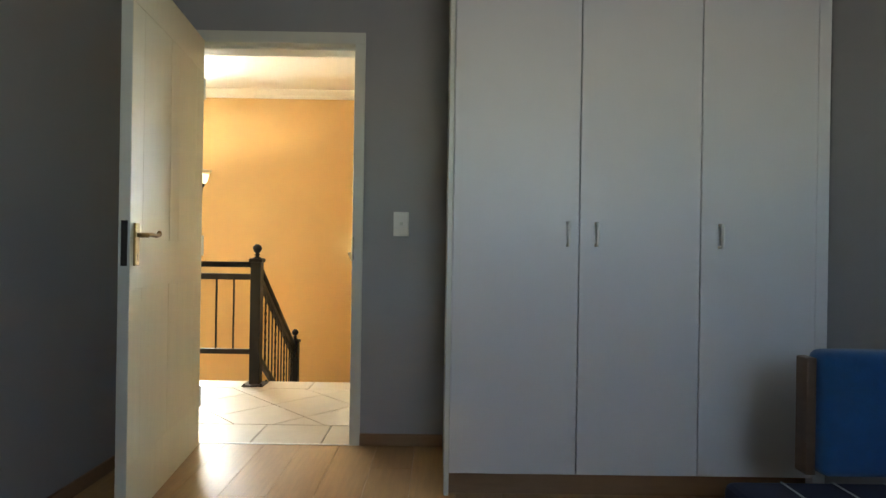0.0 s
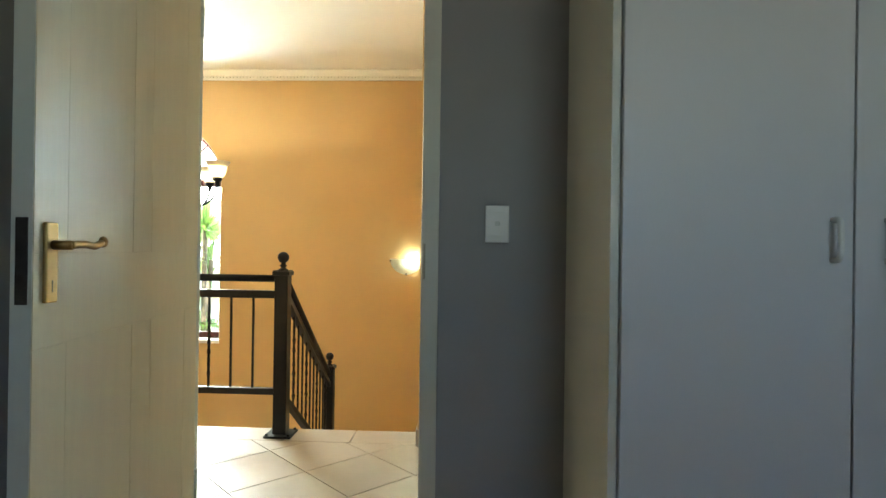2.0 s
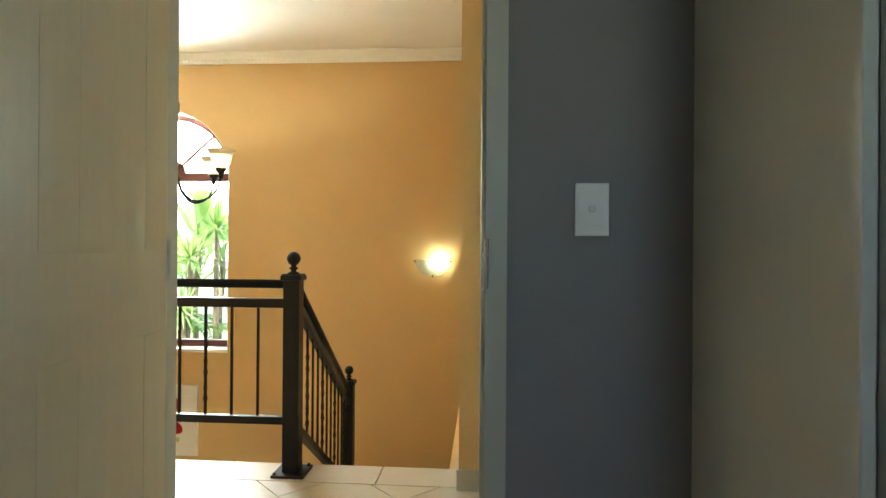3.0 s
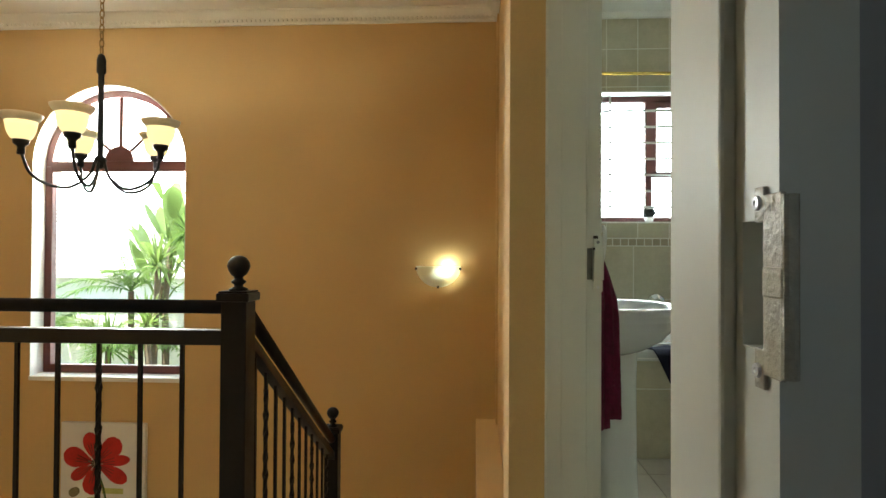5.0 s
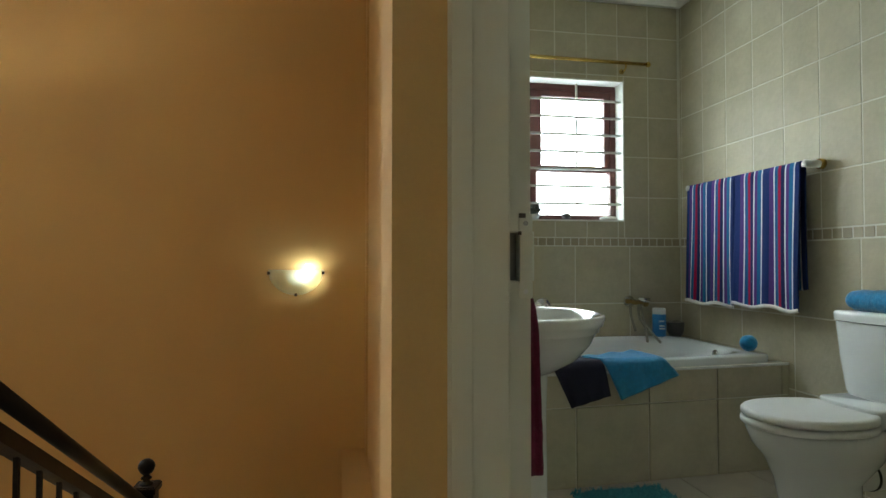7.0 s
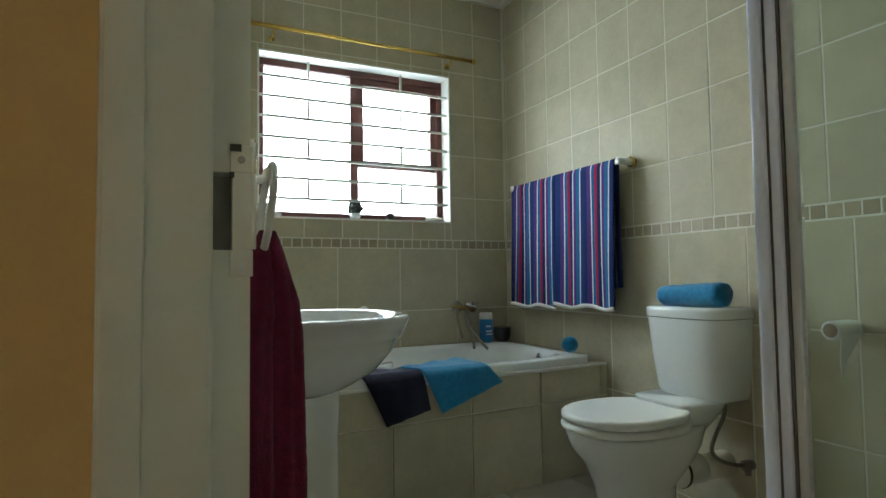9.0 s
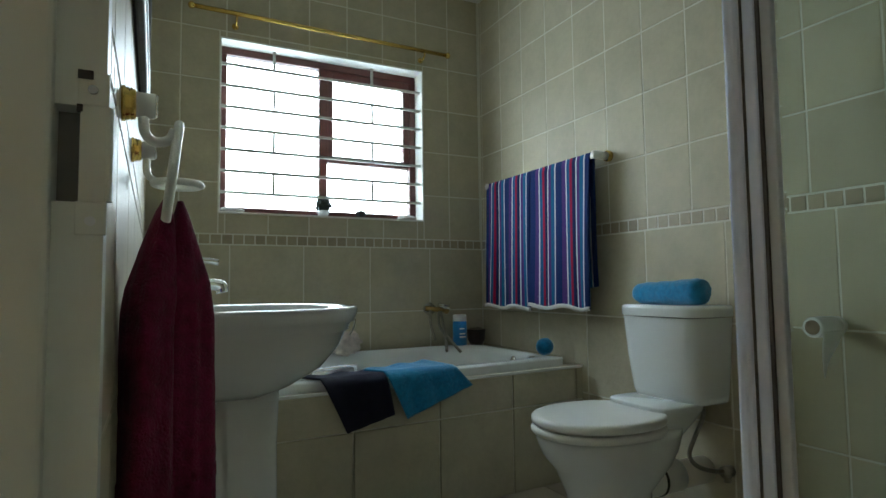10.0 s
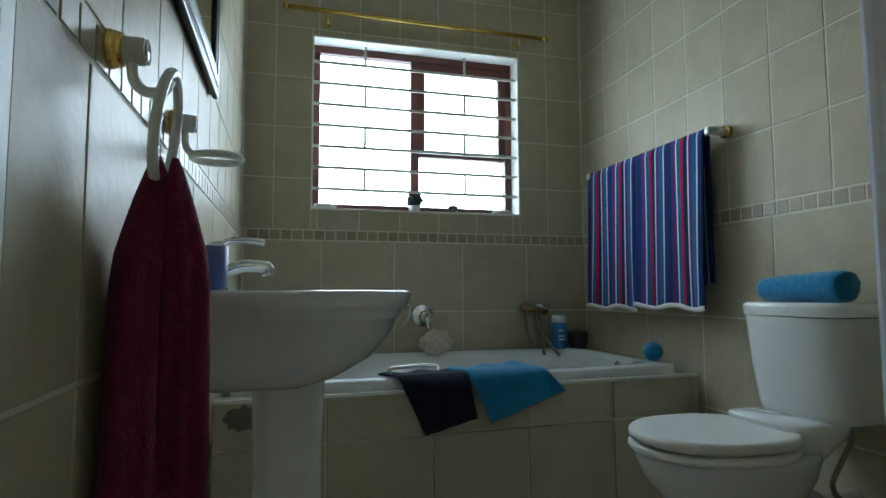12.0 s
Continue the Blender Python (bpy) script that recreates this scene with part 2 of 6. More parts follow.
def box(bm, x0, x1, y0, y1, z0, z1, bevel=0.0, seg=2):
    r = bmesh.ops.create_cube(bm, size=1)
    v = r["verts"]
    for p in v:
        p.co = Vector(((x0 + x1) / 2 + p.co.x * (x1 - x0), (y0 + y1) / 2 + p.co.y * (y1 - y0), (z0 + z1) / 2 + p.co.z * (z1 - z0)))
    if bevel:
        es = {e for p in v for e in p.link_edges}
        bmesh.ops.bevel(bm, geom=list(es), offset=bevel, segments=seg, affect="EDGES", profile=0.5)
    return bm


def boxes(*list_of):
    bm = bmesh.new()
    for b in list_of:
        box(bm, *b)
    return bm


def rod(bm, a, b, r0, r1=None, n=12):
    a, b = Vector(a), Vector(b)
    m = Matrix.Translation((a + b) / 2) @ (b - a).to_track_quat("Z", "Y").to_matrix().to_4x4()
    bmesh.ops.create_cone(bm, cap_ends=True, segments=n, radius1=r0, radius2=r0 if r1 is None else r1, depth=(b - a).length, matrix=m)
    return bm


def bar(bm, a, b, w, h):
    """A square bar from a to b, w across and h high."""
    a, b = Vector(a), Vector(b)
    d = (b - a).normalized()
    side = d.cross(Vector((0, 0, 1)))
    side = Vector((1, 0, 0)) if side.length < 0.01 else side.normalized()
    up = side.cross(d).normalized()
    vs = []
    for p in (a, b):
        for i, j in ((-1, -1), (1, -1), (1, 1), (-1, 1)):
            vs.append(bm.verts.new(p + side * i * w / 2 + up * j * h / 2))
    for i in range(4):
        bm.faces.new((vs[i], vs[(i + 1) % 4], vs[4 + (i + 1) % 4], vs[4 + i]))
    bm.faces.new(vs[3::-1]), bm.faces.new(vs[4:])
    return bm


def ball(bm, c, r, n=16, squash=(1, 1, 1)):
    bmesh.ops.create_uvsphere(bm, u_segments=n, v_segments=max(6, n // 2), radius=r, matrix=Matrix.Translation(c) @ Matrix.Diagonal((*squash, 1)))
    return bm


def lathe(bm, profile, centre=(0, 0, 0), n=24, m=None, sx=1.0, sy=1.0):
    """Turns (radius, height) pairs about the vertical through centre."""
    rings = []
    m = m or Matrix.Translation(centre)
    for r, z in profile:
        rings.append([bm.verts.new(m @ Vector((sx * r * math.cos(2 * math.pi * i / n), sy * r * math.sin(2 * math.pi * i / n), z))) for i in range(n)])
    for a, b in zip(rings, rings[1:]):
        for i in range(n):
            bm.faces.new((a[i], a[(i + 1) % n], b[(i + 1) % n], b[i]))
    if profile[0][0] > 1e-4:
        bm.faces.new(rings[0][::-1])
    if profile[-1][0] > 1e-4:
        bm.faces.new(rings[-1])
    bmesh.ops.remove_doubles(bm, verts=[v for r in rings for v in r], dist=1e-5)
    return bm


def tube(bm, pts, r, n=10, closed=False):
    pts = [Vector(p) for p in pts]
    rings, k = [], len(pts)
    up = Vector((0.13, 0.21, 0.97))
    for i, p in enumerate(pts):
        d = (pts[(i + 1) % k] - pts[i - 1]) if closed or 0 < i < k - 1 else (pts[min(i + 1, k - 1)] - pts[max(i - 1, 0)])
        d.normalize()
        s = d.cross(up)
        s = s.normalized() if s.length > 0.05 else d.cross(Vector((1, 0, 0))).normalized()
        up = s.cross(d).normalized()
        rings.append([bm.verts.new(p + r * (math.cos(2 * math.pi * j / n) * s + math.sin(2 * math.pi * j / n) * up)) for j in range(n)])
    for i in range(k if closed else k - 1):
        a, b = rings[i], rings[(i + 1) % k]
        for j in range(n):
            bm.faces.new((a[j], a[(j + 1) % n], b[(j + 1) % n], b[j]))
    if not closed:
        bm.faces.new(rings[0][::-1]), bm.faces.new(rings[-1])
    return bm


def curve_pts(ctrl, n=8):
    """A smooth line through the control points."""
    c = [Vector(p) for p in ctrl]
    c = [2 * c[0] - c[1]] + c + [2 * c[-1] - c[-2]]
    out = []
    for i in range(1, len(c) - 2):
        for j in range(n):
            t = j / n
            out.append(0.5 * ((2 * c[i]) + (c[i + 1] - c[i - 1]) * t + (2 * c[i - 1] - 5 * c[i] + 4 * c[i + 1] - c[i + 2]) * t * t + (3 * c[i] - c[i - 1] - 3 * c[i + 1] + c[i + 2]) * t ** 3))
    return out + [c[-2]]


def loft(bm, rings, caps=True):
    """Closed rings of equally many points, skinned in order."""
    vs = [[bm.verts.new(p) for p in r] for r in rings]
    n = len(vs[0])
    for a, b in zip(vs, vs[1:]):
        for i in range(n):
            bm.faces.new((a[i], a[(i + 1) % n], b[(i + 1) % n], b[i]))
    if caps:
        bm.faces.new(vs[0][::-1]), bm.faces.new(vs[-1])
    return bm


def oval(cx, cy, z, rx, ry, n=32, power=2.0):
    out = []
    for i in range(n):
        a = 2 * math.pi * i / n
        c, s = math.cos(a), math.sin(a)
        out.append((cx + rx * math.copysign(abs(c) ** (2 / power), c), cy + ry * math.copysign(abs(s) ** (2 / power), s), z))
    return out


def sheet(f, nu, nv, uv_scale=None):
    """A grid f(u, v), u and v from 0 to 1; uv in metres along u where wanted."""
    bm = bmesh.new()
    g = [[bm.verts.new(f(i / nu, j / nv)) for j in range(nv + 1)] for i in range(nu + 1)]
    uv = bm.loops.layers.uv.new("uv")
    for i in range(nu):
        for j in range(nv):
            fc = bm.faces.new((g[i][j], g[i + 1][j], g[i + 1][j + 1], g[i][j + 1]))
            if uv_scale:
                for lp, (a, b) in zip(fc.loops, ((i, j), (i + 1, j), (i + 1, j + 1), (i, j + 1))):
                    lp[uv].uv = (a / nu * uv_scale[0], b / nv * uv_scale[1])
    return bm


def thicken(ob, t):
    md = ob.modifiers.new("thickness", "SOLIDIFY")
    md.thickness, md.offset = t, 0
    return ob


def slab(poly, z0, z1):
    """An upright prism on a flat polygon."""
    bm = bmesh.new()
    lo = [bm.verts.new((x, y, z0)) for x, y in poly]
    hi = [bm.verts.new((x, y, z1)) for x, y in poly]
    bm.faces.new(lo[::-1]), bm.faces.new(hi)
    for i in range(len(poly)):
        j = (i + 1) % len(poly)
        bm.faces.new((lo[i], lo[j], hi[j], hi[i]))
    return bm


def structure(name, bm, mat, label, category="wall"):
    return tagged(make(name, bm, mat), label, category, kind="structure")


# ---- the large structure ----
CEILING, HALL_TOP = 2.62, 2.80
XS, XD0, XD1, XR = -0.03, -0.006, 0.134, 1.945     # stair wall, bathroom door wall faces, bathroom right wall
XL, YB, YJ, YH = 0.132, 3.50, 1.10, 3.73           # bathroom left wall, bathroom back wall, far jamb, stair window wall

structure("wall_bedroom_front", boxes((-1.15, -0.89, 0, 0.15, 0, CEILING), (-0.89, 0.05, 0, 0.15, 2.09, CEILING), (0.05, 2.15, 0, 0.15, 0, CEILING)),
          GREY, "grey painted plaster wall with the bedroom doorway")
structure("wall_landing_front", boxes((-5.2, -0.89, 0.151, 0.156, -2.8, HALL_TOP), (-0.89, 0.012, 0.151, 0.156, 2.09, HALL_TOP)), OCHRE, "ochre painted wall on the landing side of the bedroom")
structure("wall_bedroom_left", boxes((-1.15, -1.0, -4.5, 0, 0, CEILING)), GREY, "grey painted bedroom wall behind the open door")
structure("wall_bedroom_right", boxes((2.02, 2.17, -4.5, 0, 0, CEILING)), GREY, "grey painted bedroom wall beside the wardrobe")
structure("wall_bedroom_back", boxes((-1.0, 0.55, -4.5, -4.35, 0, CEILING), (1.65, 2.02, -4.5, -4.35, 0, CEILING), (0.55, 1.65, -4.5, -4.35, 0, 1.35), (0.55, 1.65, -4.5, -4.35, 2.1, CEILING)),
          GREY, "grey painted bedroom wall with a window opening")
structure("ceiling_bedroom", boxes((-1.15, 2.17, -4.5, 0.15, CEILING, CEILING + 0.1)), CEIL, "plain white plaster bedroom ceiling", "ceiling")
structure("floor_bedroom", boxes((-1.15, 2.17, -4.5, 0.0, -0.15, -0.012)), GROUT, "floor under the oak laminate planks", "floor")
structure("floor_landing", boxes((-5.2, XD0, 0.0, 1.34, -0.2, -0.010)), GROUT, "landing slab with dark tile joints", "floor")
structure("floor_bathroom", boxes((XD0, XR + 0.1, 0.152, YB, -0.2, -0.010)), GROUT, "bathroom slab with dark tile joints", "floor")

# wall of the bathroom doorway, its upper part above the frame, the pillar and the stair wall
structure("wall_bathroom_door", boxes((XD0 + 0.02, XL - 0.0018, YJ + 0.04, YB, -0.2, CEILING + 0.2), (XD0 + 0.02, XL - 0.0018, 0.152, YJ + 0.04, 2.09, CEILING + 0.2)),
          WGROUT, "tiled wall with the bathroom doorway")
structure("wall_pillar", boxes((-0.104, XD0 + 0.018, YJ + 0.004, 1.36, 0, HALL_TOP)), OCHRE, "narrow ochre wall end beside the bathroom door")
structure("wall_stair_right", boxes((XS, XD0 + 0.018, 1.361, YH, -2.8, HALL_TOP), (-0.18, XS - 0.002, 1.36, YH, -2.8, -0.15)), OCHRE, "ochre stair wall with a thicker lower ledge")
structure("trim_stair_corner", boxes((XS - 0.012, XS - 0.001, YH - 0.14, YH - 0.002, -0.15, HALL_TOP - 0.09)), OCHRE, "thin ochre pipe casing in the stair corner", "trim")

# arched window wall: strips either side of the opening and a fan of blocks above it
WX0, WX1, WZ0, WZS = -3.525, -2.335, 0.10, 1.695
WC, WR = (WX0 + WX1) / 2, (WX1 - WX0) / 2


def arch_wall():
    bm = boxes((-5.2, WX0, YH, YH + 0.24, -2.8, HALL_TOP), (WX1, XD0 + 0.018, YH, YH + 0.24, -2.8, HALL_TOP), (WX0, WX1, YH, YH + 0.24, -2.8, WZ0))
    n = 28
    for i in range(n):
        a, b = math.pi * i / n, math.pi * (i + 1) / n
        p = [(WC + WR * math.cos(t), WZS + WR * math.sin(t)) for t in (a, b)]
        q = [(x, HALL_TOP) for x, _ in p]
        vs = [bm.verts.new((x, y, z)) for y in (YH, YH + 0.24) for x, z in (p[0], p[1], q[1], q[0])]
        for f in ((0, 1, 2, 3), (7, 6, 5, 4), (0, 4, 5, 1), (2, 6, 7, 3)):
            bm.faces.new([vs[k] for k in f])
    return bm


structure("wall_stair_window", arch_wall(), OCHRE, "ochre stair wall with a tall arched window")
structure("wall_landing_left", boxes((-5.35, -5.2, 0, YH + 0.24, -2.8, HALL_TOP)), OCHRE, "plain ochre wall closing the landing")
structure("ceiling_landing", boxes((-5.35, XD0 + 0.018, 0.0, YH + 0.24, HALL_TOP, HALL_TOP + 0.1)), CEIL, "white plaster ceiling over landing and stairs", "ceiling")
structure("floor_lower_hall", boxes((-5.35, XD0 + 0.018, 0.0, YH + 0.24, -2.95, -2.8)), FLOORTILE, "tiled hall floor below the stairs", "floor")


def cornice():
    bm = bmesh.new()
    prof = [(0, 0), (0.022, 0), (0.026, 0.012), (0.026, 0.03), (0.05, 0.05), (0.07, 0.075), (0.085, 0.08), (0.085, 0.09), (0, 0.09)]
    z = HALL_TOP - 0.09
    rows = []
    for x in (-5.2, XS):
        rows.append([bm.verts.new((x, YH - 0.001 - d, z + h)) for d, h in prof])
    k = len(prof)
    for i in range(k):
        bm.faces.new((rows[0][i], rows[0][(i + 1) % k], rows[1][(i + 1) % k], rows[1][i]))
    bm.faces.new(rows[0][::-1]), bm.faces.new(rows[1])
    side = [[bm.verts.new((XS - 0.001 - d, y, z + h)) for d, h in prof] for y in (1.362, YH - 0.002)]
    for i in range(k):
        bm.faces.new((side[0][i], side[0][(i + 1) % k], side[1][(i + 1) % k], side[1][i]))
    bm.faces.new(side[0][::-1]), bm.faces.new(side[1])
    y = 1.38
    while y < YH - 0.1:
        box(bm, XS - 0.046, XS - 0.026, y, y + 0.016, z + 0.014, z + 0.034)
        y += 0.034
    x = -5.15
    while x < XS - 0.03:
        box(bm, x, x + 0.016, YH - 0.046, YH - 0.026, z + 0.014, z + 0.034)
        x += 0.034
    return bm


structure("trim_cornice", cornice(), CEIL, "white moulded cornice with small dentils", "cornice")

# bathroom shell
BX0, BX1, BZ0, BZ1 = 0.45, 1.56, 1.245, 2.13
structure("wall_bathroom_back", boxes((XL - 0.0018, BX0, YB + 0.0018, YB + 0.24, -0.2, 2.9), (BX1, XR + 0.2, YB + 0.0018, YB + 0.24, -0.2, 2.9), (BX0, BX1, YB + 0.0018, YB + 0.24, -0.2, BZ0), (BX0, BX1, YB + 0.0018, YB + 0.24, BZ1, 2.9)),
          WGROUT, "tiled bathroom wall with a barred window")
structure("wall_bathroom_right", boxes((XR + 0.0018, XR + 0.2, 0.152, YB + 0.0018, -0.2, 2.9)), WGROUT, "tiled bathroom wall behind the toilet")
structure("wall_bathroom_front", boxes((XL - 0.0018, XR + 0.008, 0.152, 0.17, -0.2, 2.9)), WALLTILE, "plain beige bathroom wall behind the shower")
structure("ceiling_bathroom", boxes((XD0 + 0.02, XR + 0.2, 0.152, YB + 0.24, 2.66, 2.72)), CEIL, "white bathroom ceiling", "ceiling")
structure("trim_bathroom_cornice", boxes((XL, XR, YB - 0.03, YB - 0.002, 2.62, 2.658), (XR - 0.03, XR - 0.002, 0.17, YB - 0.031, 2.62, 2.658)), CEIL, "small white bathroom cornice", "cornice")

# stairs: six steps down to a half landing
for i in range(6):
    structure("stair_step", boxes((-0.90, -0.18, 1.34 + 0.27 * i, 1.34 + 0.27 * (i + 1) + 0.02, -0.17 * (i + 1) - 0.25, -0.17 * (i + 1))), FLOORTILE, "cream tiled stair step going down", "stair step")
structure("floor_half_landing", boxes((-2.2, -0.18, 2.98, YH, -1.25, -1.05)), FLOORTILE, "tiled half landing of the stairs", "floor")


# ---- door frames, skirting ----
def steel_frame():
    d = tagged(new("door_1_frame"), "cream painted pressed steel bedroom door frame", "door frame", kind="structure")
    part("jamb", boxes((-0.898, -0.848, -0.012, 0.158, 0, 2.03, 0.004), (-0.848, -0.835, 0.048, 0.158, 0, 2.018, 0.003)), GLOSS, d)
    s0, s1 = 0.953, 1.042
    part("jamb", boxes((0.0, 0.05, -0.012, 0.158, 0, s0), (0.0, 0.05, -0.012, 0.158, s1, 2.03), (0.0, 0.05, -0.012, 0.003, s0, s1), (0.0, 0.05, 0.038, 0.158, s0, s1), (0.030, 0.05, 0.003, 0.038, s0, s1),
                       (-0.012, 0.001, 0.048, 0.158, 0, 2.018, 0.003)), GLOSS, d)
    part("head", boxes((-0.898, 0.05, -0.012, 0.158, 2.03, 2.09, 0.004), (-0.848, 0.0, 0.048, 0.158, 2.018, 2.031)), GLOSS, d)
    plate = boxes((-0.003, 0.0005, -0.020, 0.0035, 0.938, 1.058, 0.001), (-0.003, 0.0005, 0.002, 0.015, 1.040, 1.064, 0.001), (-0.003, 0.0005, 0.002, 0.015, 0.928, 0.955, 0.001))
    tube(plate, [(0.002, -0.0205, 0.940), (0.002, -0.0205, 1.056)], 0.0055, 12)
    box(plate, -0.0042, 0.0, -0.022, 0.0025, 0.990, 1.010, 0.0015)
    part("strike_plate", plate, PLATE, d, "worn painted strike plate beside the lock slot")
    # added dark sheet at the back of the slot, shade put into its colour
    part("slot_lining", boxes((0.026, 0.0295, 0.0035, 0.0375, s0 + 0.001, s1 - 0.001)), RECESS, d)
    for z in (0.940, 1.053):
        part("screw", lathe(bmesh.new(), [(0.0, 0.0), (0.0052, 0.0), (0.0045, 0.0022), (0.002, 0.0024), (0.0016, 0.001), (0.0, 0.001)], n=14, m=Matrix.Translation((-0.003, 0.0095, z)) @ pose(0, 0, 0, 0, -90, 0)), ALU, d)


steel_frame()


def bathroom_frame():
    d = tagged(new("door_2_frame"), "white painted steel frame of the bathroom doorway", "door frame", kind="structure")
    # far jamb, seen face on, with its rebate towards the bathroom
    part("jamb", boxes((XD0 - 0.006, 0.095, YJ, YJ + 0.05, 0, 2.03, 0.004), (0.095, XD1, YJ + 0.013, YJ + 0.05, 0, 0.955), (0.095, XD1, YJ + 0.013, YJ + 0.05, 1.040, 2.03), (0.116, XD1, YJ + 0.013, YJ + 0.05, 0.955, 1.040), (0.095, 0.116, YJ + 0.042, YJ + 0.05, 0.955, 1.040), (XD0 - 0.002, 0.03, YJ - 0.004, YJ + 0.002, 0, 2.02, 0.002)), GLOSS, d)
    part("jamb", boxes((XD0 + 0.02, XD1, 0.159, 0.172, 0, 2.03, 0.002)), GLOSS, d)
    part("head", boxes((XD0 - 0.006, XD1, 0.159, YJ + 0.05, 2.03, 2.09, 0.004), (XD0 - 0.006, 0.095, 0.172, YJ, 2.018, 2.031)), GLOSS, d)
    bm = boxes((0.1145, 0.1355, YJ + 0.0095, YJ + 0.0130, 0.928, 1.048, 0.001), (0.1125, 0.1365, YJ + 0.0085, YJ + 0.0130, 1.040, 1.070, 0.001), (0.1125, 0.1365, YJ + 0.0085, YJ + 0.0130, 0.926, 0.955, 0.001))
    tube(bm, [(0.1360, YJ + 0.0135, 0.956), (0.1360, YJ + 0.0135, 1.040)], 0.0045, 10)
    part("strike_plate", bm, GLOSS, d, "painted strike plate")
    part("latch_slit", boxes((0.1122, 0.1240, YJ + 0.0078, YJ + 0.0088, 1.063, 1.071), (0.112, 0.1165, YJ + 0.0070, YJ + 0.0130, 1.034, 1.040)), DARKSTEEL, d)
    # the same shade-coloured sheet, added deep in the bathroom jamb's slot
    part("slot_lining", boxes((0.0955, 0.1155, YJ + 0.036, YJ + 0.0415, 0.956, 1.039)), RECESS, d)
    for z in (0.938, 1.054):
        part("screw", rod(bmesh.new(), (0.124, YJ + 0.0070, z), (0.124, YJ + 0.0090, z), 0.0042), ALU, d)


bathroom_frame()
structure("baseboard_bedroom", boxes((0.05, 0.47, -0.014, -0.001, 0, 0.06, 0.003)), SKIRT, "narrow brown timber skirting", "skirting")
structure("baseboard_bedroom_left", boxes((-0.999, -0.986, -4.34, -0.002, 0, 0.06, 0.003)), SKIRT, "narrow brown timber skirting", "skirting")
structure("baseboard_landing", boxes((-0.112, XD0, YJ - 0.008, YJ + 0.003, 0, 0.09, 0.002), (-0.114, -0.105, YJ - 0.004, 1.34, 0, 0.09, 0.002)), FLOORTILE, "tile skirting at the wall end", "skirting")


# ---- bedroom ----
def open_door():
    d = tagged(new("bedroom_door"), "cream painted panelled door standing open, with a brass lever", "door")
    d.matrix_world = pose(-0.764, -0.054, 0.0, 0, 0, -90 + 6.9)
    W = 0.852   # leaf runs along local x, its seen face at local y = +0.02
    bm = boxes((0, W, -0.02, 0.018, 0.008, 2.022, 0.002))
    part("leaf", bm, DOORPAINT, d)
    rails = [(0, W, 0.008, 0.22), (0, W, 0.84, 1.02), (0, W, 1.86, 2.022)]
    for x0, x1, z0, z1 in rails:
        part("rail", boxes((x0 + 0.001, x1 - 0.001, 0.018, 0.0188, z0 + 0.001, z1 - 0.001, 0.001)), DOORPAINT, d)
    for x0, x1 in ((0.0, 0.11), (0.35, 0.46), (W - 0.11, W)):
        for z0, z1 in ((0.22, 0.84), (1.02, 1.86)):
            part("stile", boxes((x0 + 0.001, x1 - 0.001, 0.018, 0.0188, z0 + 0.001, z1 - 0.001, 0.001)), DOORPAINT, d)
    ed = part("edge_strip", boxes((W - 0.002, W + 0.001, -0.0195, 0.0175, 0.01, 2.02)), GLOSS, d, "white painted door edge")
    part("lock_plate", boxes((W, W + 0.003, -0.011, 0.011, 0.925, 1.085, 0.001)), DARKSTEEL, d, "dark steel lock face plate")
    h = part("handle_plate", boxes((W - 0.065, W - 0.028, 0.0175, 0.027, 0.925, 1.078, 0.003)), OLDBRASS, d, "brass handle plate")
    part("keyhole", boxes((W - 0.049, W - 0.044, 0.026, 0.0276, 0.945, 0.968, 0.001)), RUBBER, h)
    lv = bmesh.new()
    rod(lv, (W - 0.047, 0.026, 1.035), (W - 0.047, 0.062, 1.035), 0.009)
    tube(lv, curve_pts([(W - 0.047, 0.058, 1.035), (W - 0.090, 0.060, 1.037), (W - 0.135, 0.058, 1.034), (W - 0.165, 0.056, 1.040)], 6), 0.0075, 10)
    ball(lv, (W - 0.173, 0.056, 1.043), 0.012, 10, (1.1, 0.7, 1))
    part("lever", lv, OLDBRASS, h, "curved brass lever", True)
    for z in (0.25, 1.0, 1.78):
        part("hinge", rod(bmesh.new(), (-0.004, 0.022, z - 0.05), (-0.004, 0.022, z + 0.05), 0.006), GLOSS, d)


open_door()


def light_switch():
    s = thing("light_switch", "white plastic light switch plate with one small button", "light switch")
    part("plate", boxes((0.205, 0.283, -0.009, -0.0005, 1.063, 1.186, 0.003)), PLASTIC, s)
    part("panel", boxes((0.213, 0.275, -0.011, -0.0085, 1.088, 1.163, 0.001)), PLASTIC, s)
    part("button", boxes((0.236, 0.252, -0.0135, -0.0105, 1.118, 1.133, 0.0015)), GLOSS, s)


light_switch()


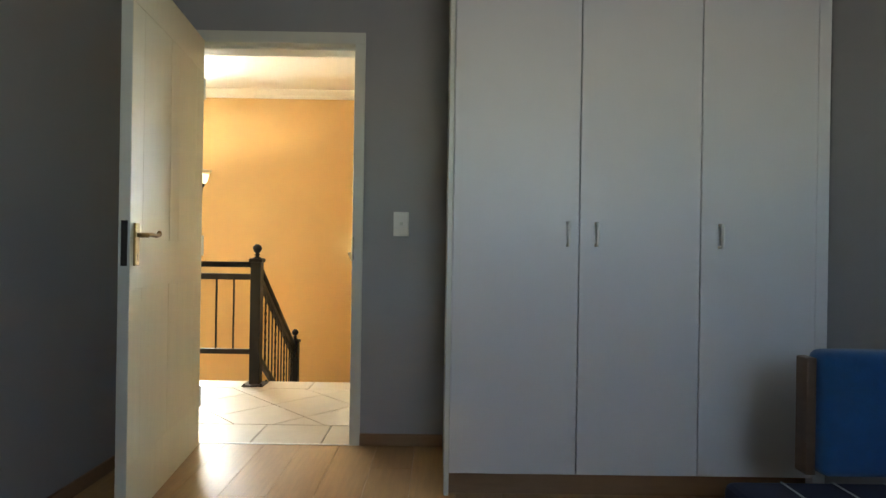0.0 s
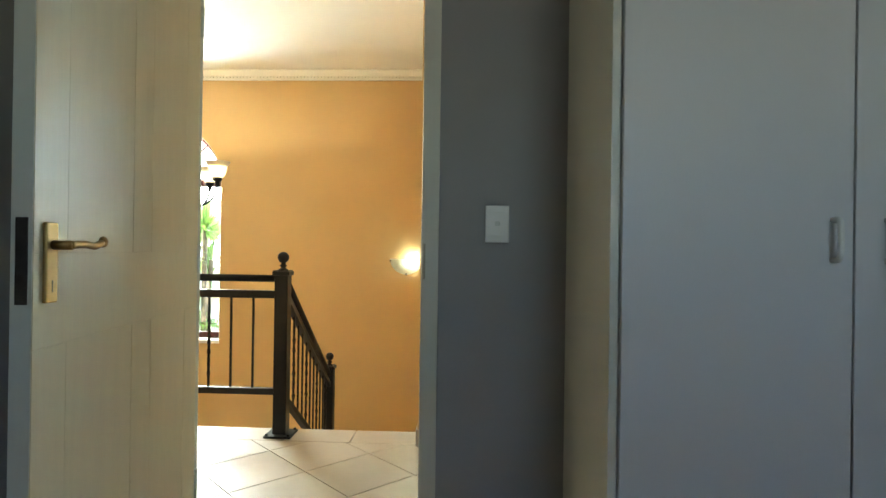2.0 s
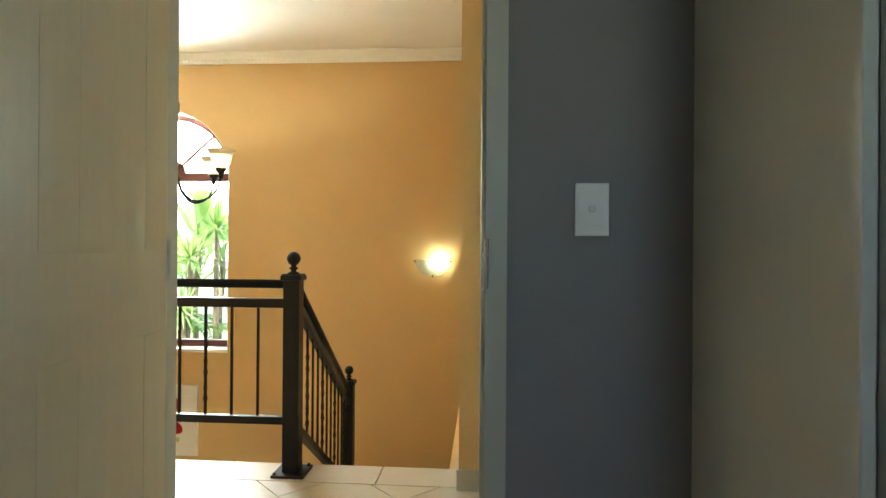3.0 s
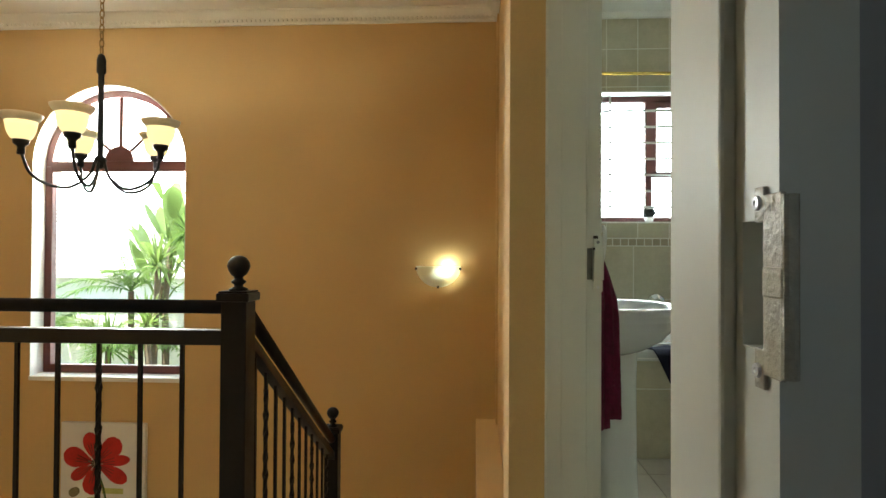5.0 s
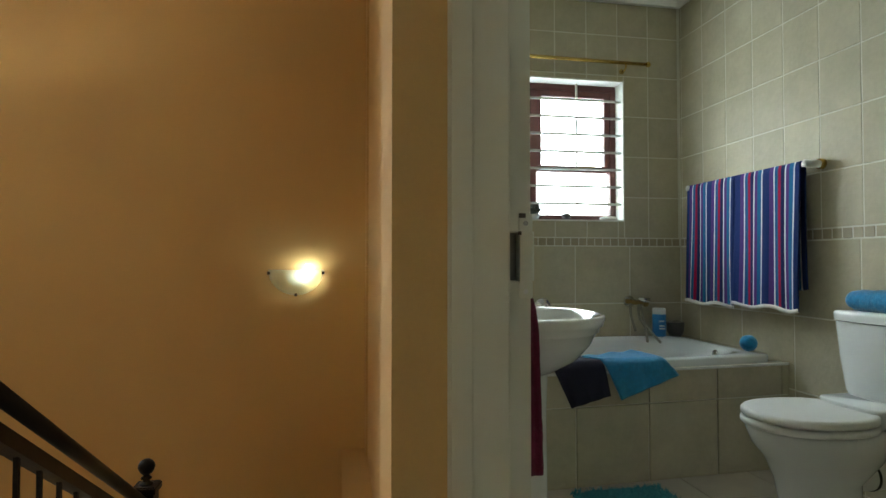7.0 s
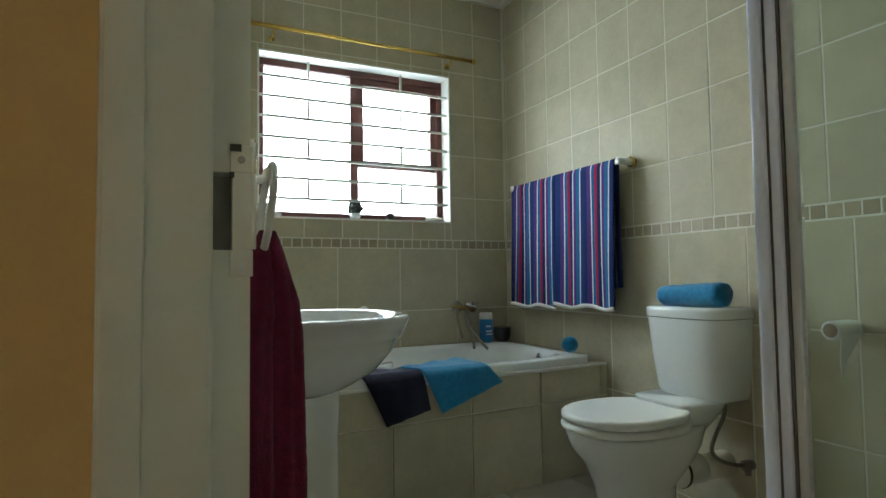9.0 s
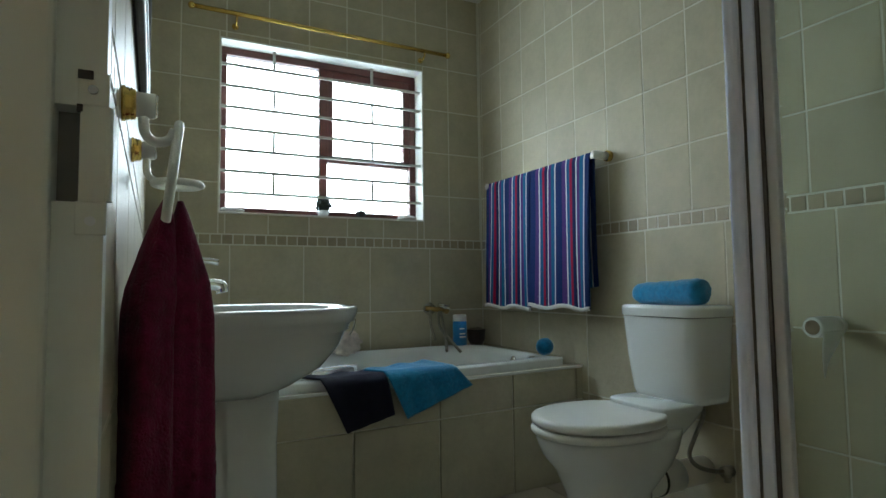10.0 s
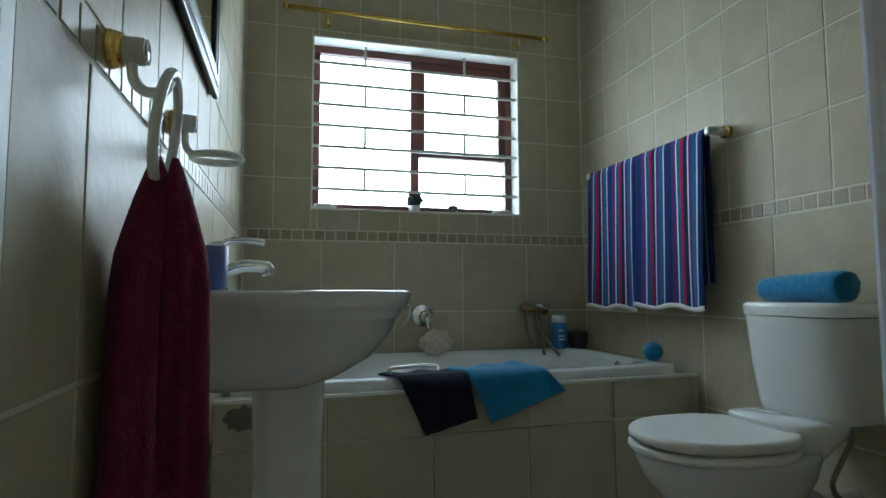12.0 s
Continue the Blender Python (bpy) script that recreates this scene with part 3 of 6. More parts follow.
def wardrobe():
    w = thing("wardrobe", "tall white laminate built-in wardrobe with three flat doors", "wardrobe")
    z1 = 2.60
    part("side_panel", boxes((0.472, 0.492, -0.585, -0.002, 0.0, z1, 0.002)), GLOSS, w)
    part("side_panel", boxes((1.965, 2.015, -0.60, -0.002, 0.0, z1, 0.002)), WARDROBE, w)
    part("carcass", boxes((0.492, 1.965, -0.578, -0.002, 0.09, z1)), WARDROBE, w)
    part("plinth", boxes((0.492, 1.965, -0.555, -0.535, 0.0, 0.09)), SKIRT, w, "dark brown recessed plinth")
    for x0, x1, hx in ((0.495, 1.002, 0.957), (1.006, 1.493, 1.073), (1.497, 1.963, 1.572)):
        dr = part("door", boxes((x0, x1, -0.60, -0.58, 0.10, z1 - 0.005, 0.0025)), WARDROBE, w)
        bm = bmesh.new()
        tube(bm, curve_pts([(hx, -0.60, 1.025), (hx, -0.622, 1.027), (hx, -0.628, 1.045), (hx, -0.628, 1.095), (hx, -0.622, 1.113), (hx, -0.60, 1.115)], 5), 0.0068, 8)
        part("handle", bm, PLASTIC, dr, "white bow handle", True)


wardrobe()


def bed():
    b = thing("bed", "low bed with a navy bedspread with pale stripes", "bed")
    part("base", boxes((1.36, 1.98, -3.1, -1.16, 0.05, 0.2, 0.01)), TIMBER, b)
    part("bedspread", boxes((1.33, 2.0, -3.14, -1.13, 0.12, 0.30, 0.03, 3)), BEDSPREAD, b, "navy bedspread")
    for x in (1.50, 1.66, 1.82):
        part("stripe", boxes((x, x + 0.006, -3.1, -1.15, 0.2995, 0.3025)), PALE, b, "thin pale stripe")
    for x in (1.40, 1.94):
        for y in (-3.05, -1.2):
            part("leg", rod(bmesh.new(), (x, y, 0.0), (x, y, 0.06), 0.025), TIMBER, b)


bed()


def blue_backrest():
    b = thing("backrest_cushion", "upright blue padded backrest with a timber side", "cushion")
    part("pad", boxes((1.645, 2.015, -1.135, -1.03, 0.302, 0.70, 0.035, 4)), BLUECOVER, b, smooth=True)
    part("side_board", boxes((1.612, 1.644, -1.10, -1.04, 0.302, 0.675, 0.005)), TIMBER, b, "brown timber side board")


blue_backrest()


def bedroom_window():
    w = tagged(new("window_3"), "plain bedroom window with a white frame", "window", kind="structure")
    for b in ((0.55, 1.65, 1.35, 1.40), (0.55, 1.65, 2.05, 2.10), (0.55, 0.60, 1.40, 2.05), (1.60, 1.65, 1.40, 2.05), (1.08, 1.12, 1.40, 2.05)):
        part("frame", boxes((b[0], b[1], -4.46, -4.41, b[2], b[3])), GLOSS, w)


bedroom_window()


# ---- landing: balustrade, chandelier, wall light, painting, arched window ----
NX, NY = -0.875, 1.228


def newel(parent, x, y, z0, top, plate=True):
    h = 0.037
    p = part("newel_post", boxes((x - h, x + h, y - h, y + h, z0, top - 0.090, 0.004)), IRON, parent)
    cap = boxes((x - 0.047, x + 0.047, y - 0.047, y + 0.047, top - 0.114, top - 0.090, 0.004), (x - 0.042, x + 0.042, y - 0.042, y + 0.042, top - 0.090, top - 0.084, 0.002))
    part("cap", cap, IRON, p)
    fb = bmesh.new()
    lathe(fb, [(0.028, -0.090), (0.026, -0.084), (0.014, -0.078), (0.012, -0.073), (0.020, -0.067), (0.021, -0.062), (0.012, -0.056), (0.013, -0.050),
               (0.022, -0.043), (0.028, -0.033), (0.0325, -0.02), (0.030, -0.007), (0.022, 0.004), (0.012, 0.0105), (0.0, 0.0125)], (x, y, top + 0.005), 20)
    part("finial", fb, IRON, p, "turned ball finial", True)
    if plate:
        part("base_plate", boxes((x - 0.075, x + 0.075, y - 0.075, y + 0.075, z0 - 0.0005, z0 + 0.012, 0.003)), IRON, p)
        for i in (-1, 1):
            for j in (-1, 1):
                part("bolt", rod(bmesh.new(), (x + i * 0.06, y + j * 0.06, z0 + 0.011), (x + i * 0.06, y + j * 0.06, z0 + 0.022), 0.008, n=6), IRON, p)


def baluster(parent, a, b, twisted):
    bm = bar(bmesh.new(), a, b, 0.0105, 0.0105)
    if twisted:
        a, b = Vector(a), Vector(b)
        n = 26
        rings = []
        for i in range(n + 1):
            p = a.lerp(b, 0.12 + 0.76 * i / n)
            s = 0.0085 + 0.0022 * math.sin(i * math.pi / 2)
            ang = i * 0.55
            rings.append([p + Vector((s * math.cos(ang + k * math.pi / 2), s * math.sin(ang + k * math.pi / 2), 0)) for k in range(4)])
        loft(bm, rings)
    part("baluster", bm, IRON, parent, "twisted baluster" if twisted else "")


def balustrade():
    b = thing("balustrade", "black painted iron balustrade with ball finials round the stairs", "balustrade")
    newel(b, NX, NY, 0.0, 0.998)
    x1 = -4.6
    top = bmesh.new()
    tube(top, [(NX - 0.034, NY, 0.866), (x1, NY, 0.866)], 0.020, 14)
    part("handrail", top, IRON, b, smooth=True)
    part("upper_rail", boxes((x1, NX - 0.036, NY - 0.019, NY + 0.019, 0.757, 0.80, 0.003)), IRON, b)
    part("lower_rail", boxes((x1, NX - 0.036, NY - 0.017, NY + 0.017, 0.222, 0.258, 0.003)), IRON, b)
    x, i = NX - 0.165, 0
    while x > x1 + 0.05:
        baluster(b, (x, NY, 0.256), (x, NY, 0.760), i % 3 == 2)
        x -= 0.125
        i += 1
    newel(b, x1 - 0.05, NY, 0.0, 0.998)
    # flight going down beside the stair wall
    n2 = Vector((-0.955, 2.67, 0.175))
    newel(b, n2.x, n2.y, -1.02, 0.180, False)
    A, B = Vector((NX - 0.002, NY + 0.037, 0)), Vector((n2.x + 0.002, n2.y - 0.037, 0))

    drop = 0.835
    hr = bmesh.new()
    tube(hr, [A + Vector((0, 0, 0.870)), B + Vector((0, 0, 0.870 - drop))], 0.020, 14)
    part("handrail", hr, IRON, b, smooth=True)
    part("upper_rail", bar(bmesh.new(), A + Vector((0, 0, 0.780)), B + Vector((0, 0, 0.780 - drop)), 0.038, 0.034), IRON, b)
    part("lower_rail", bar(bmesh.new(), A + Vector((0, 0, 0.20)), B + Vector((0, 0, 0.20 - drop)), 0.034, 0.034), IRON, b)
    for k in range(1, 12):
        t = k / 12
        p = A.lerp(B, t)
        baluster(b, p + Vector((0, 0, 0.20 - drop * t)), p + Vector((0, 0, 0.775 - drop * t)), k % 3 == 2)


balustrade()


def chandelier():
    cx, cy = -2.125, 2.45
    c = thing("chandelier", "black iron chandelier with five lit cream glass shades on a chain", "chandelier")
    bm = bmesh.new()
    lathe(bm, [(0.0, 1.455), (0.016, 1.462), (0.024, 1.48), (0.03, 1.50), (0.026, 1.515), (0.014, 1.525), (0.014, 1.945), (0.022, 1.955), (0.022, 2.02), (0.015, 2.045), (0.008, 2.05), (0.0, 2.055)], (cx, cy, 0), 18)
    part("stem", bm, IRON, c, smooth=True)
    ch = bmesh.new()
    z, k = 2.05, 0
    while z < HALL_TOP - 0.05:
        pts = []
        for i in range(12):
            a = 2 * math.pi * i / 12
            u, v = 0.011 * math.cos(a), 0.024 * math.sin(a)
            pts.append((cx + (u if k % 2 else 0), cy + (0 if k % 2 else u), z + 0.02 + v))
        tube(ch, pts, 0.0032, 6, True)
        z += 0.038
        k += 1
    part("chain", ch, OLDBRASS, c, "bronze chain links", True)
    part("ceiling_rose", lathe(bmesh.new(), [(0.055, HALL_TOP - 0.002), (0.05, HALL_TOP - 0.03), (0.015, HALL_TOP - 0.045), (0.0, HALL_TOP - 0.045)], (cx, cy, 0), 20), IRON, c, smooth=True)
    for deg in (212.6, 284.6, 356.6, 68.6, 140.6):
        d = Vector((math.cos(radians(deg)), math.sin(radians(deg)), 0))

        def at(r, z):
            return Vector((cx, cy, z)) + d * r
        arm = tube(bmesh.new(), curve_pts([at(0.02, 1.50), at(0.05, 1.42), at(0.13, 1.355), at(0.22, 1.362), at(0.295, 1.415), at(0.330, 1.51)], 7), 0.0075, 8)
        part("arm", arm, IRON, c, smooth=True)
        e = at(0.332, -0.032)
        part("socket", lathe(bmesh.new(), [(0.0, 1.53), (0.018, 1.535), (0.016, 1.565), (0.02, 1.575), (0.033, 1.585), (0.037, 1.605), (0.0, 1.612)], e, 16), IRON, c, smooth=True)
        part("shade", lathe(bmesh.new(), [(0.033, 1.604), (0.047, 1.615), (0.060, 1.64), (0.066, 1.67), (0.070, 1.695), (0.066, 1.695), (0.058, 1.65), (0.03, 1.61)], e, 22), SHADEGLASS, c, "lit cream glass shade", True)
        lamp("chandelier_bulb", "POINT", Matrix.Translation(e + Vector((0, 0, 1.685))), 4.5, (1.0, 0.86, 0.62), soft=0.025)
        part("shade_rim", lathe(bmesh.new(), [(0.070, 1.694), (0.084, 1.71), (0.094, 1.728), (0.091, 1.731), (0.08, 1.715), (0.066, 1.697)], e, 22), SHADERIM, c, "frosted flared rim", True)


chandelier()


def wall_light():
    x0, zt = -0.454, 0.945
    s = thing("wall_light", "lit half-moon frosted glass wall light with metal clips", "wall light")

    def f(u, v):
        a = math.pi * (1 + u)
        r = 0.16 * v
        x, z = r * math.cos(a), r * math.sin(a) * 0.95
        return (x0 + x, YH - 0.012 - 0.095 * math.sqrt(max(0.0, 1 - v * v * 0.92)) + 0.02 * v, zt + z)
    g = part("glass", sheet(f, 28, 10), FROST, s, "frosted glass bowl", True)
    thicken(g, 0.005)
    part("back_plate", boxes((x0 - 0.06, x0 + 0.06, YH - 0.02, YH - 0.001, zt - 0.09, zt - 0.02, 0.003)), PLASTIC, s)
    for x, z in ((-0.158, -0.02), (0.158, -0.02), (0.0, -0.150)):
        part("clip", boxes((x0 + x - 0.008, x0 + x + 0.008, YH - 0.05, YH - 0.001, zt + z - 0.009, zt + z + 0.009, 0.003)), DARKSTEEL, s, "dark metal clip")
    b = bmesh.new()
    rod(b, (x0 + 0.068, YH - 0.045, zt - 0.045), (x0 + 0.068, YH - 0.045, zt + 0.012), 0.018, n=14)
    ball(b, (x0 + 0.068, YH - 0.045, zt + 0.012), 0.018, 14)
    part("bulb", b, BULB, s, "lit compact bulb", True)


wall_light()


def painting():
    x0, x1, z0, z1 = -3.245, -2.602, -0.872, -0.228
    p = thing("painting", "white canvas with a large red flower hung on the ochre wall", "painting")
    part("canvas", boxes((x0, x1, YH - 0.035, YH - 0.002, z0, z1, 0.003)), CANVAS, p)
    cx, cz, y = -2.975, -0.525, YH - 0.0362
    for deg, ln, wd in ((165, 0.235, 0.19), (104, 0.215, 0.15), (44, 0.235, 0.19), (8, 0.245, 0.10), (-28, 0.25, 0.14), (-99, 0.215, 0.19), (-148, 0.20, 0.11)):
        d, s = Vector((math.cos(radians(deg)), 0, math.sin(radians(deg)))), Vector((-math.sin(radians(deg)), 0, math.cos(radians(deg))))
        bm = bmesh.new()
        loop = []
        for i in range(18):
            t = i / 17
            loop.append((t, wd * 0.5 * math.sin(math.pi * t) ** 0.55 * (0.35 + 0.75 * t)))
        pts = [(t, w) for t, w in loop] + [(t, -w) for t, w in reversed(loop[1:-1])]
        lo = [bm.verts.new(Vector((cx, y, cz)) + d * (0.02 + ln * t) + s * w) for t, w in pts]
        hi = [bm.verts.new(v.co + Vector((0, -0.0015 - 0.0003 * (deg % 11), 0))) for v in lo]
        k = len(lo)
        bm.faces.new(hi)
        for i in range(k):
            bm.faces.new((lo[i], lo[(i + 1) % k], hi[(i + 1) % k], hi[i]))
        part("petal", bm, PETAL, p, "red painted petal")
    for k, deg in enumerate((165, 104, 44, 8, -28, -99, -148)):
        for q in (-9, 0, 9):
            c, sn = math.cos(radians(deg + q)), math.sin(radians(deg + q))
            vein = tube(bmesh.new(), [(cx + 0.04 * c, y - 0.0035, cz + 0.04 * sn), (cx + 0.15 * c, y - 0.0055, cz + 0.15 * sn)], 0.0022, 5)
            part("vein", vein, DARKPAINT, p, "dark brush line")
    bud = lathe(bmesh.new(), [(0.0, -0.05), (0.03, -0.03), (0.036, 0.0), (0.026, 0.035), (0.0, 0.05)], n=14, m=Matrix.Translation((cx - 0.165, y + 0.002, cz - 0.215)) @ Matrix.Diagonal((1, 0.12, 1, 1)) @ pose(0, 0, 0, 0, 60, 0))
    part("bud", bud, BUD, p, "olive brown painted bud", True)
    part("brush_mark", boxes((cx + 0.05, cx + 0.21, y - 0.0002, y + 0.001, cz - 0.22, cz - 0.18, 0.0), (cx - 0.06, cx + 0.03, y - 0.0003, y + 0.001, cz - 0.29, cz - 0.25, 0.0)), LIMEPAINT, p, "yellow green brush mark")
    fc = rod(bmesh.new(), (cx, y, cz), (cx, y - 0.005, cz), 0.035, n=16)
    part("flower_centre", fc, DARKPAINT, p, "dark flower centre")
    for k in range(9):
        a = k * 0.7
        part("stamen", rod(bmesh.new(), (cx, y - 0.005, cz), (cx + 0.06 * math.cos(a), y - 0.006, cz + 0.06 * math.sin(a)), 0.002, n=6), LISTEL, p)
    part("stem", tube(bmesh.new(), curve_pts([(cx + 0.01, y, cz - 0.05), (cx + 0.06, y, cz - 0.18), (cx + 0.09, y, cz - 0.34)], 6), 0.008, 6), STEMGREEN, p, "green painted stem")


painting()


def arched_window():
    w = tagged(new("window_1"), "tall arched mahogany window with a fan light", "window", kind="structure")
    y0, y1 = YH + 0.13, YH + 0.185
    rect = [(WX0, WX0 + 0.06, WZ0 + 0.005, WZS), (WX1 - 0.06, WX1, WZ0 + 0.005, WZS), (WX0 + 0.06, WX1 - 0.06, WZ0 + 0.005, WZ0 + 0.065), (WX0 + 0.06, WX1 - 0.06, 1.655, 1.735)]
    for x0, x1, z0, z1 in rect:
        part("frame", boxes((x0, x1, y0, y1, z0, z1, 0.004)), MAHOGANY, w)
    bm = bmesh.new()
    n = 28
    ring = []
    for i in range(n + 1):
        a = math.pi * i / n
        c, s = math.cos(a), math.sin(a)
        ring.append([bm.verts.new((WC + r * c, y, WZS + r * s)) for r, y in ((WR, y0), (WR - 0.06, y0), (WR - 0.06, y1), (WR, y1))])
    for a, b in zip(ring, ring[1:]):
        for i in range(4):
            bm.faces.new((a[i], a[(i + 1) % 4], b[(i + 1) % 4], b[i]))
    part("arch_frame", bm, MAHOGANY, w)
    hub = bmesh.new()
    vs = [[hub.verts.new((WC + 0.115 * math.cos(math.pi * i / 14), y, 1.735 + 0.115 * math.sin(math.pi * i / 14))) for i in range(15)] for y in (y0 - 0.004, y1 - 0.01)]
    hub.faces.new(vs[0]), hub.faces.new(vs[1][::-1])
    for i in range(15):
        hub.faces.new((vs[0][i], vs[0][(i + 1) % 15], vs[1][(i + 1) % 15], vs[1][i]))
    part("fan_hub", hub, MAHOGANY, w)
    for deg in (45, 90, 135):
        c, s = math.cos(radians(deg)), math.sin(radians(deg))
        part("glazing_bar", bar(bmesh.new(), (WC + 0.1 * c, (y0 + y1) / 2, 1.735 + 0.1 * s), (WC + (WR - 0.04) * c, (y0 + y1) / 2, 1.70 + (WR - 0.04) * s), 0.03, 0.024), MAHOGANY, w)
    part("sill", boxes((WX0, WX1, YH - 0.012, y1, WZ0 - 0.03, WZ0 + 0.004, 0.004)), CEIL, w, "white painted sill")
    pane = part("pane", boxes((WX0 + 0.055, WX1 - 0.055, y0 + 0.026, y0 + 0.030, WZ0 + 0.06, 1.66)), PANE, w)
    pane.visible_shadow = False
    # the reveal of the opening, painted white-cream
    rv = bmesh.new()
    line = [(WX0, WZ0)] + [(WC - WR * math.cos(math.pi * i / n), WZS + WR * math.sin(math.pi * i / n)) for i in range(n + 1)] + [(WX1, WZ0)]
    a = [[rv.verts.new((WC + (x - WC) * k, y, WZ0 + (z - WZ0) * (1 - (1 - k) * 0.6))) for x, z in line] for y, k in ((YH + 0.001, 0.9985), (YH + 0.239, 0.9985), (YH + 0.239, 0.992), (YH + 0.001, 0.992))]
    for p, q in zip(a, a[1:] + a[:1]):
        for i in range(len(line) - 1):
            rv.faces.new((p[i], p[i + 1], q[i + 1], q[i]))
    part("reveal", rv, CEIL, w, "cream painted reveal")


arched_window()


# ---- bathroom ----
def barred_window():
    w = tagged(new("window_2"), "mahogany bathroom window behind white burglar bars", "window", kind="structure")
    y0, y1 = YB + 0.10, YB + 0.15
    for x0, x1, z0, z1 in ((BX0, BX1, BZ0 + 0.004, BZ0 + 0.045), (BX0, BX1, BZ1 - 0.045, BZ1), (BX0, BX0 + 0.045, BZ0 + 0.045, BZ1 - 0.045), (BX1 - 0.045, BX1, BZ0 + 0.045, BZ1 - 0.045),
                           (0.975, 1.02, BZ0 + 0.045, BZ1 - 0.045)):
        part("frame", boxes((x0, x1, y0, y1, z0, z1, 0.003)), MAHOGANY, w)
    for x0, x1, z0, z1 in ((1.02, BX1 - 0.045, 1.565, 1.605), (1.02, 1.055, 1.605, BZ1 - 0.045), (BX1 - 0.08, BX1 - 0.045, 1.605, BZ1 - 0.045), (1.055, BX1 - 0.08, BZ1 - 0.085, BZ1 - 0.045)):
        part("sash", boxes((x0, x1, y0 + 0.008, y1 + 0.004, z0, z1, 0.003)), MAHOGANY, w)
    part("stay", boxes((1.30, 1.40, y0 - 0.012, y0 - 0.002, 1.590, 1.600, 0.002)), OLDBRASS, w, "brass window stay")
    for x0, x1, z0, z1 in ((BX0 + 0.04, 0.98, BZ0 + 0.04, BZ1 - 0.04), (1.015, BX1 - 0.04, BZ0 + 0.04, 1.57), (1.05, BX1 - 0.075, 1.60, BZ1 - 0.08)):
        p = part("pane", boxes((x0, x1, y0 + 0.024, y0 + 0.027, z0, z1)), PANE, w)
        p.visible_shadow = False
    yb = YB + 0.025
    for k in range(1, 8):
        z = BZ0 + 0.1085 * k
        part("bar", boxes((BX0, BX1, yb - 0.005, yb + 0.005, z - 0.0068, z + 0.0068)), GLOSS, w)
    for x in (0.718, 1.255):
        for k in (1, 3, 5, 7):
            z = BZ0 + 0.1085 * k
            part("short_bar", boxes((x - 0.006, x + 0.006, yb - 0.005, yb + 0.005, z + 0.0068, z + 0.1017)), GLOSS, w)
    for b in ((BX0, BX0 + 0.008, BZ0, BZ1), (BX1 - 0.008, BX1, BZ0, BZ1), (BX0 + 0.008, BX1 - 0.008, BZ1 - 0.008, BZ1), (BX0 + 0.008, BX1 - 0.008, BZ0, BZ0 + 0.008)):
        part("reveal", boxes((b[0], b[1], YB - 0.004, y0, b[2], b[3], 0.002)), CEIL, w, "cream tiled reveal")


barred_window()


def curtain_rail():
    c = thing("curtain_rail", "brass curtain rail on two brackets above the window", "curtain rail")
    part("rail", tube(bmesh.new(), [(0.315, YB - 0.06, 2.235), (1.695, YB - 0.06, 2.225)], 0.011, 12), BRASS, c, smooth=True)
    for x in (0.315, 1.695):
        part("end_knob", ball(bmesh.new(), (x, YB - 0.06, 2.235 if x < 1 else 2.225), 0.017, 12), BRASS, c, smooth=True)
    for x in (0.52, 1.545):
        bm = tube(bmesh.new(), curve_pts([(x, YB - 0.002, 2.19), (x, YB - 0.035, 2.185), (x, YB - 0.06, 2.20), (x, YB - 0.06, 2.222)], 5), 0.005, 8)
        rod(bm, (x, YB - 0.006, 2.19), (x, YB - 0.001, 2.19), 0.016)
        part("bracket", bm, BRASS, c, smooth=True)


curtain_rail()

BY, BT = 2.612, 0.503     # bath surround: front face at the toilet end, and ledge height
SKEW = 0.052              # the front comes forward towards the basin end


def bath_skew(x, y):
    """How far the bath's front line moves at a place of the plan."""
    return SKEW * (x - XR) * min(1.0, max(0.0, (3.45 - y) / (3.45 - BY)))


def skew_children(top):
    for ob in [top] + list(top.children_recursive):
        if ob.type == "MESH":
            for v in ob.data.vertices:
                v.co.y += bath_skew(v.co.x, v.co.y)



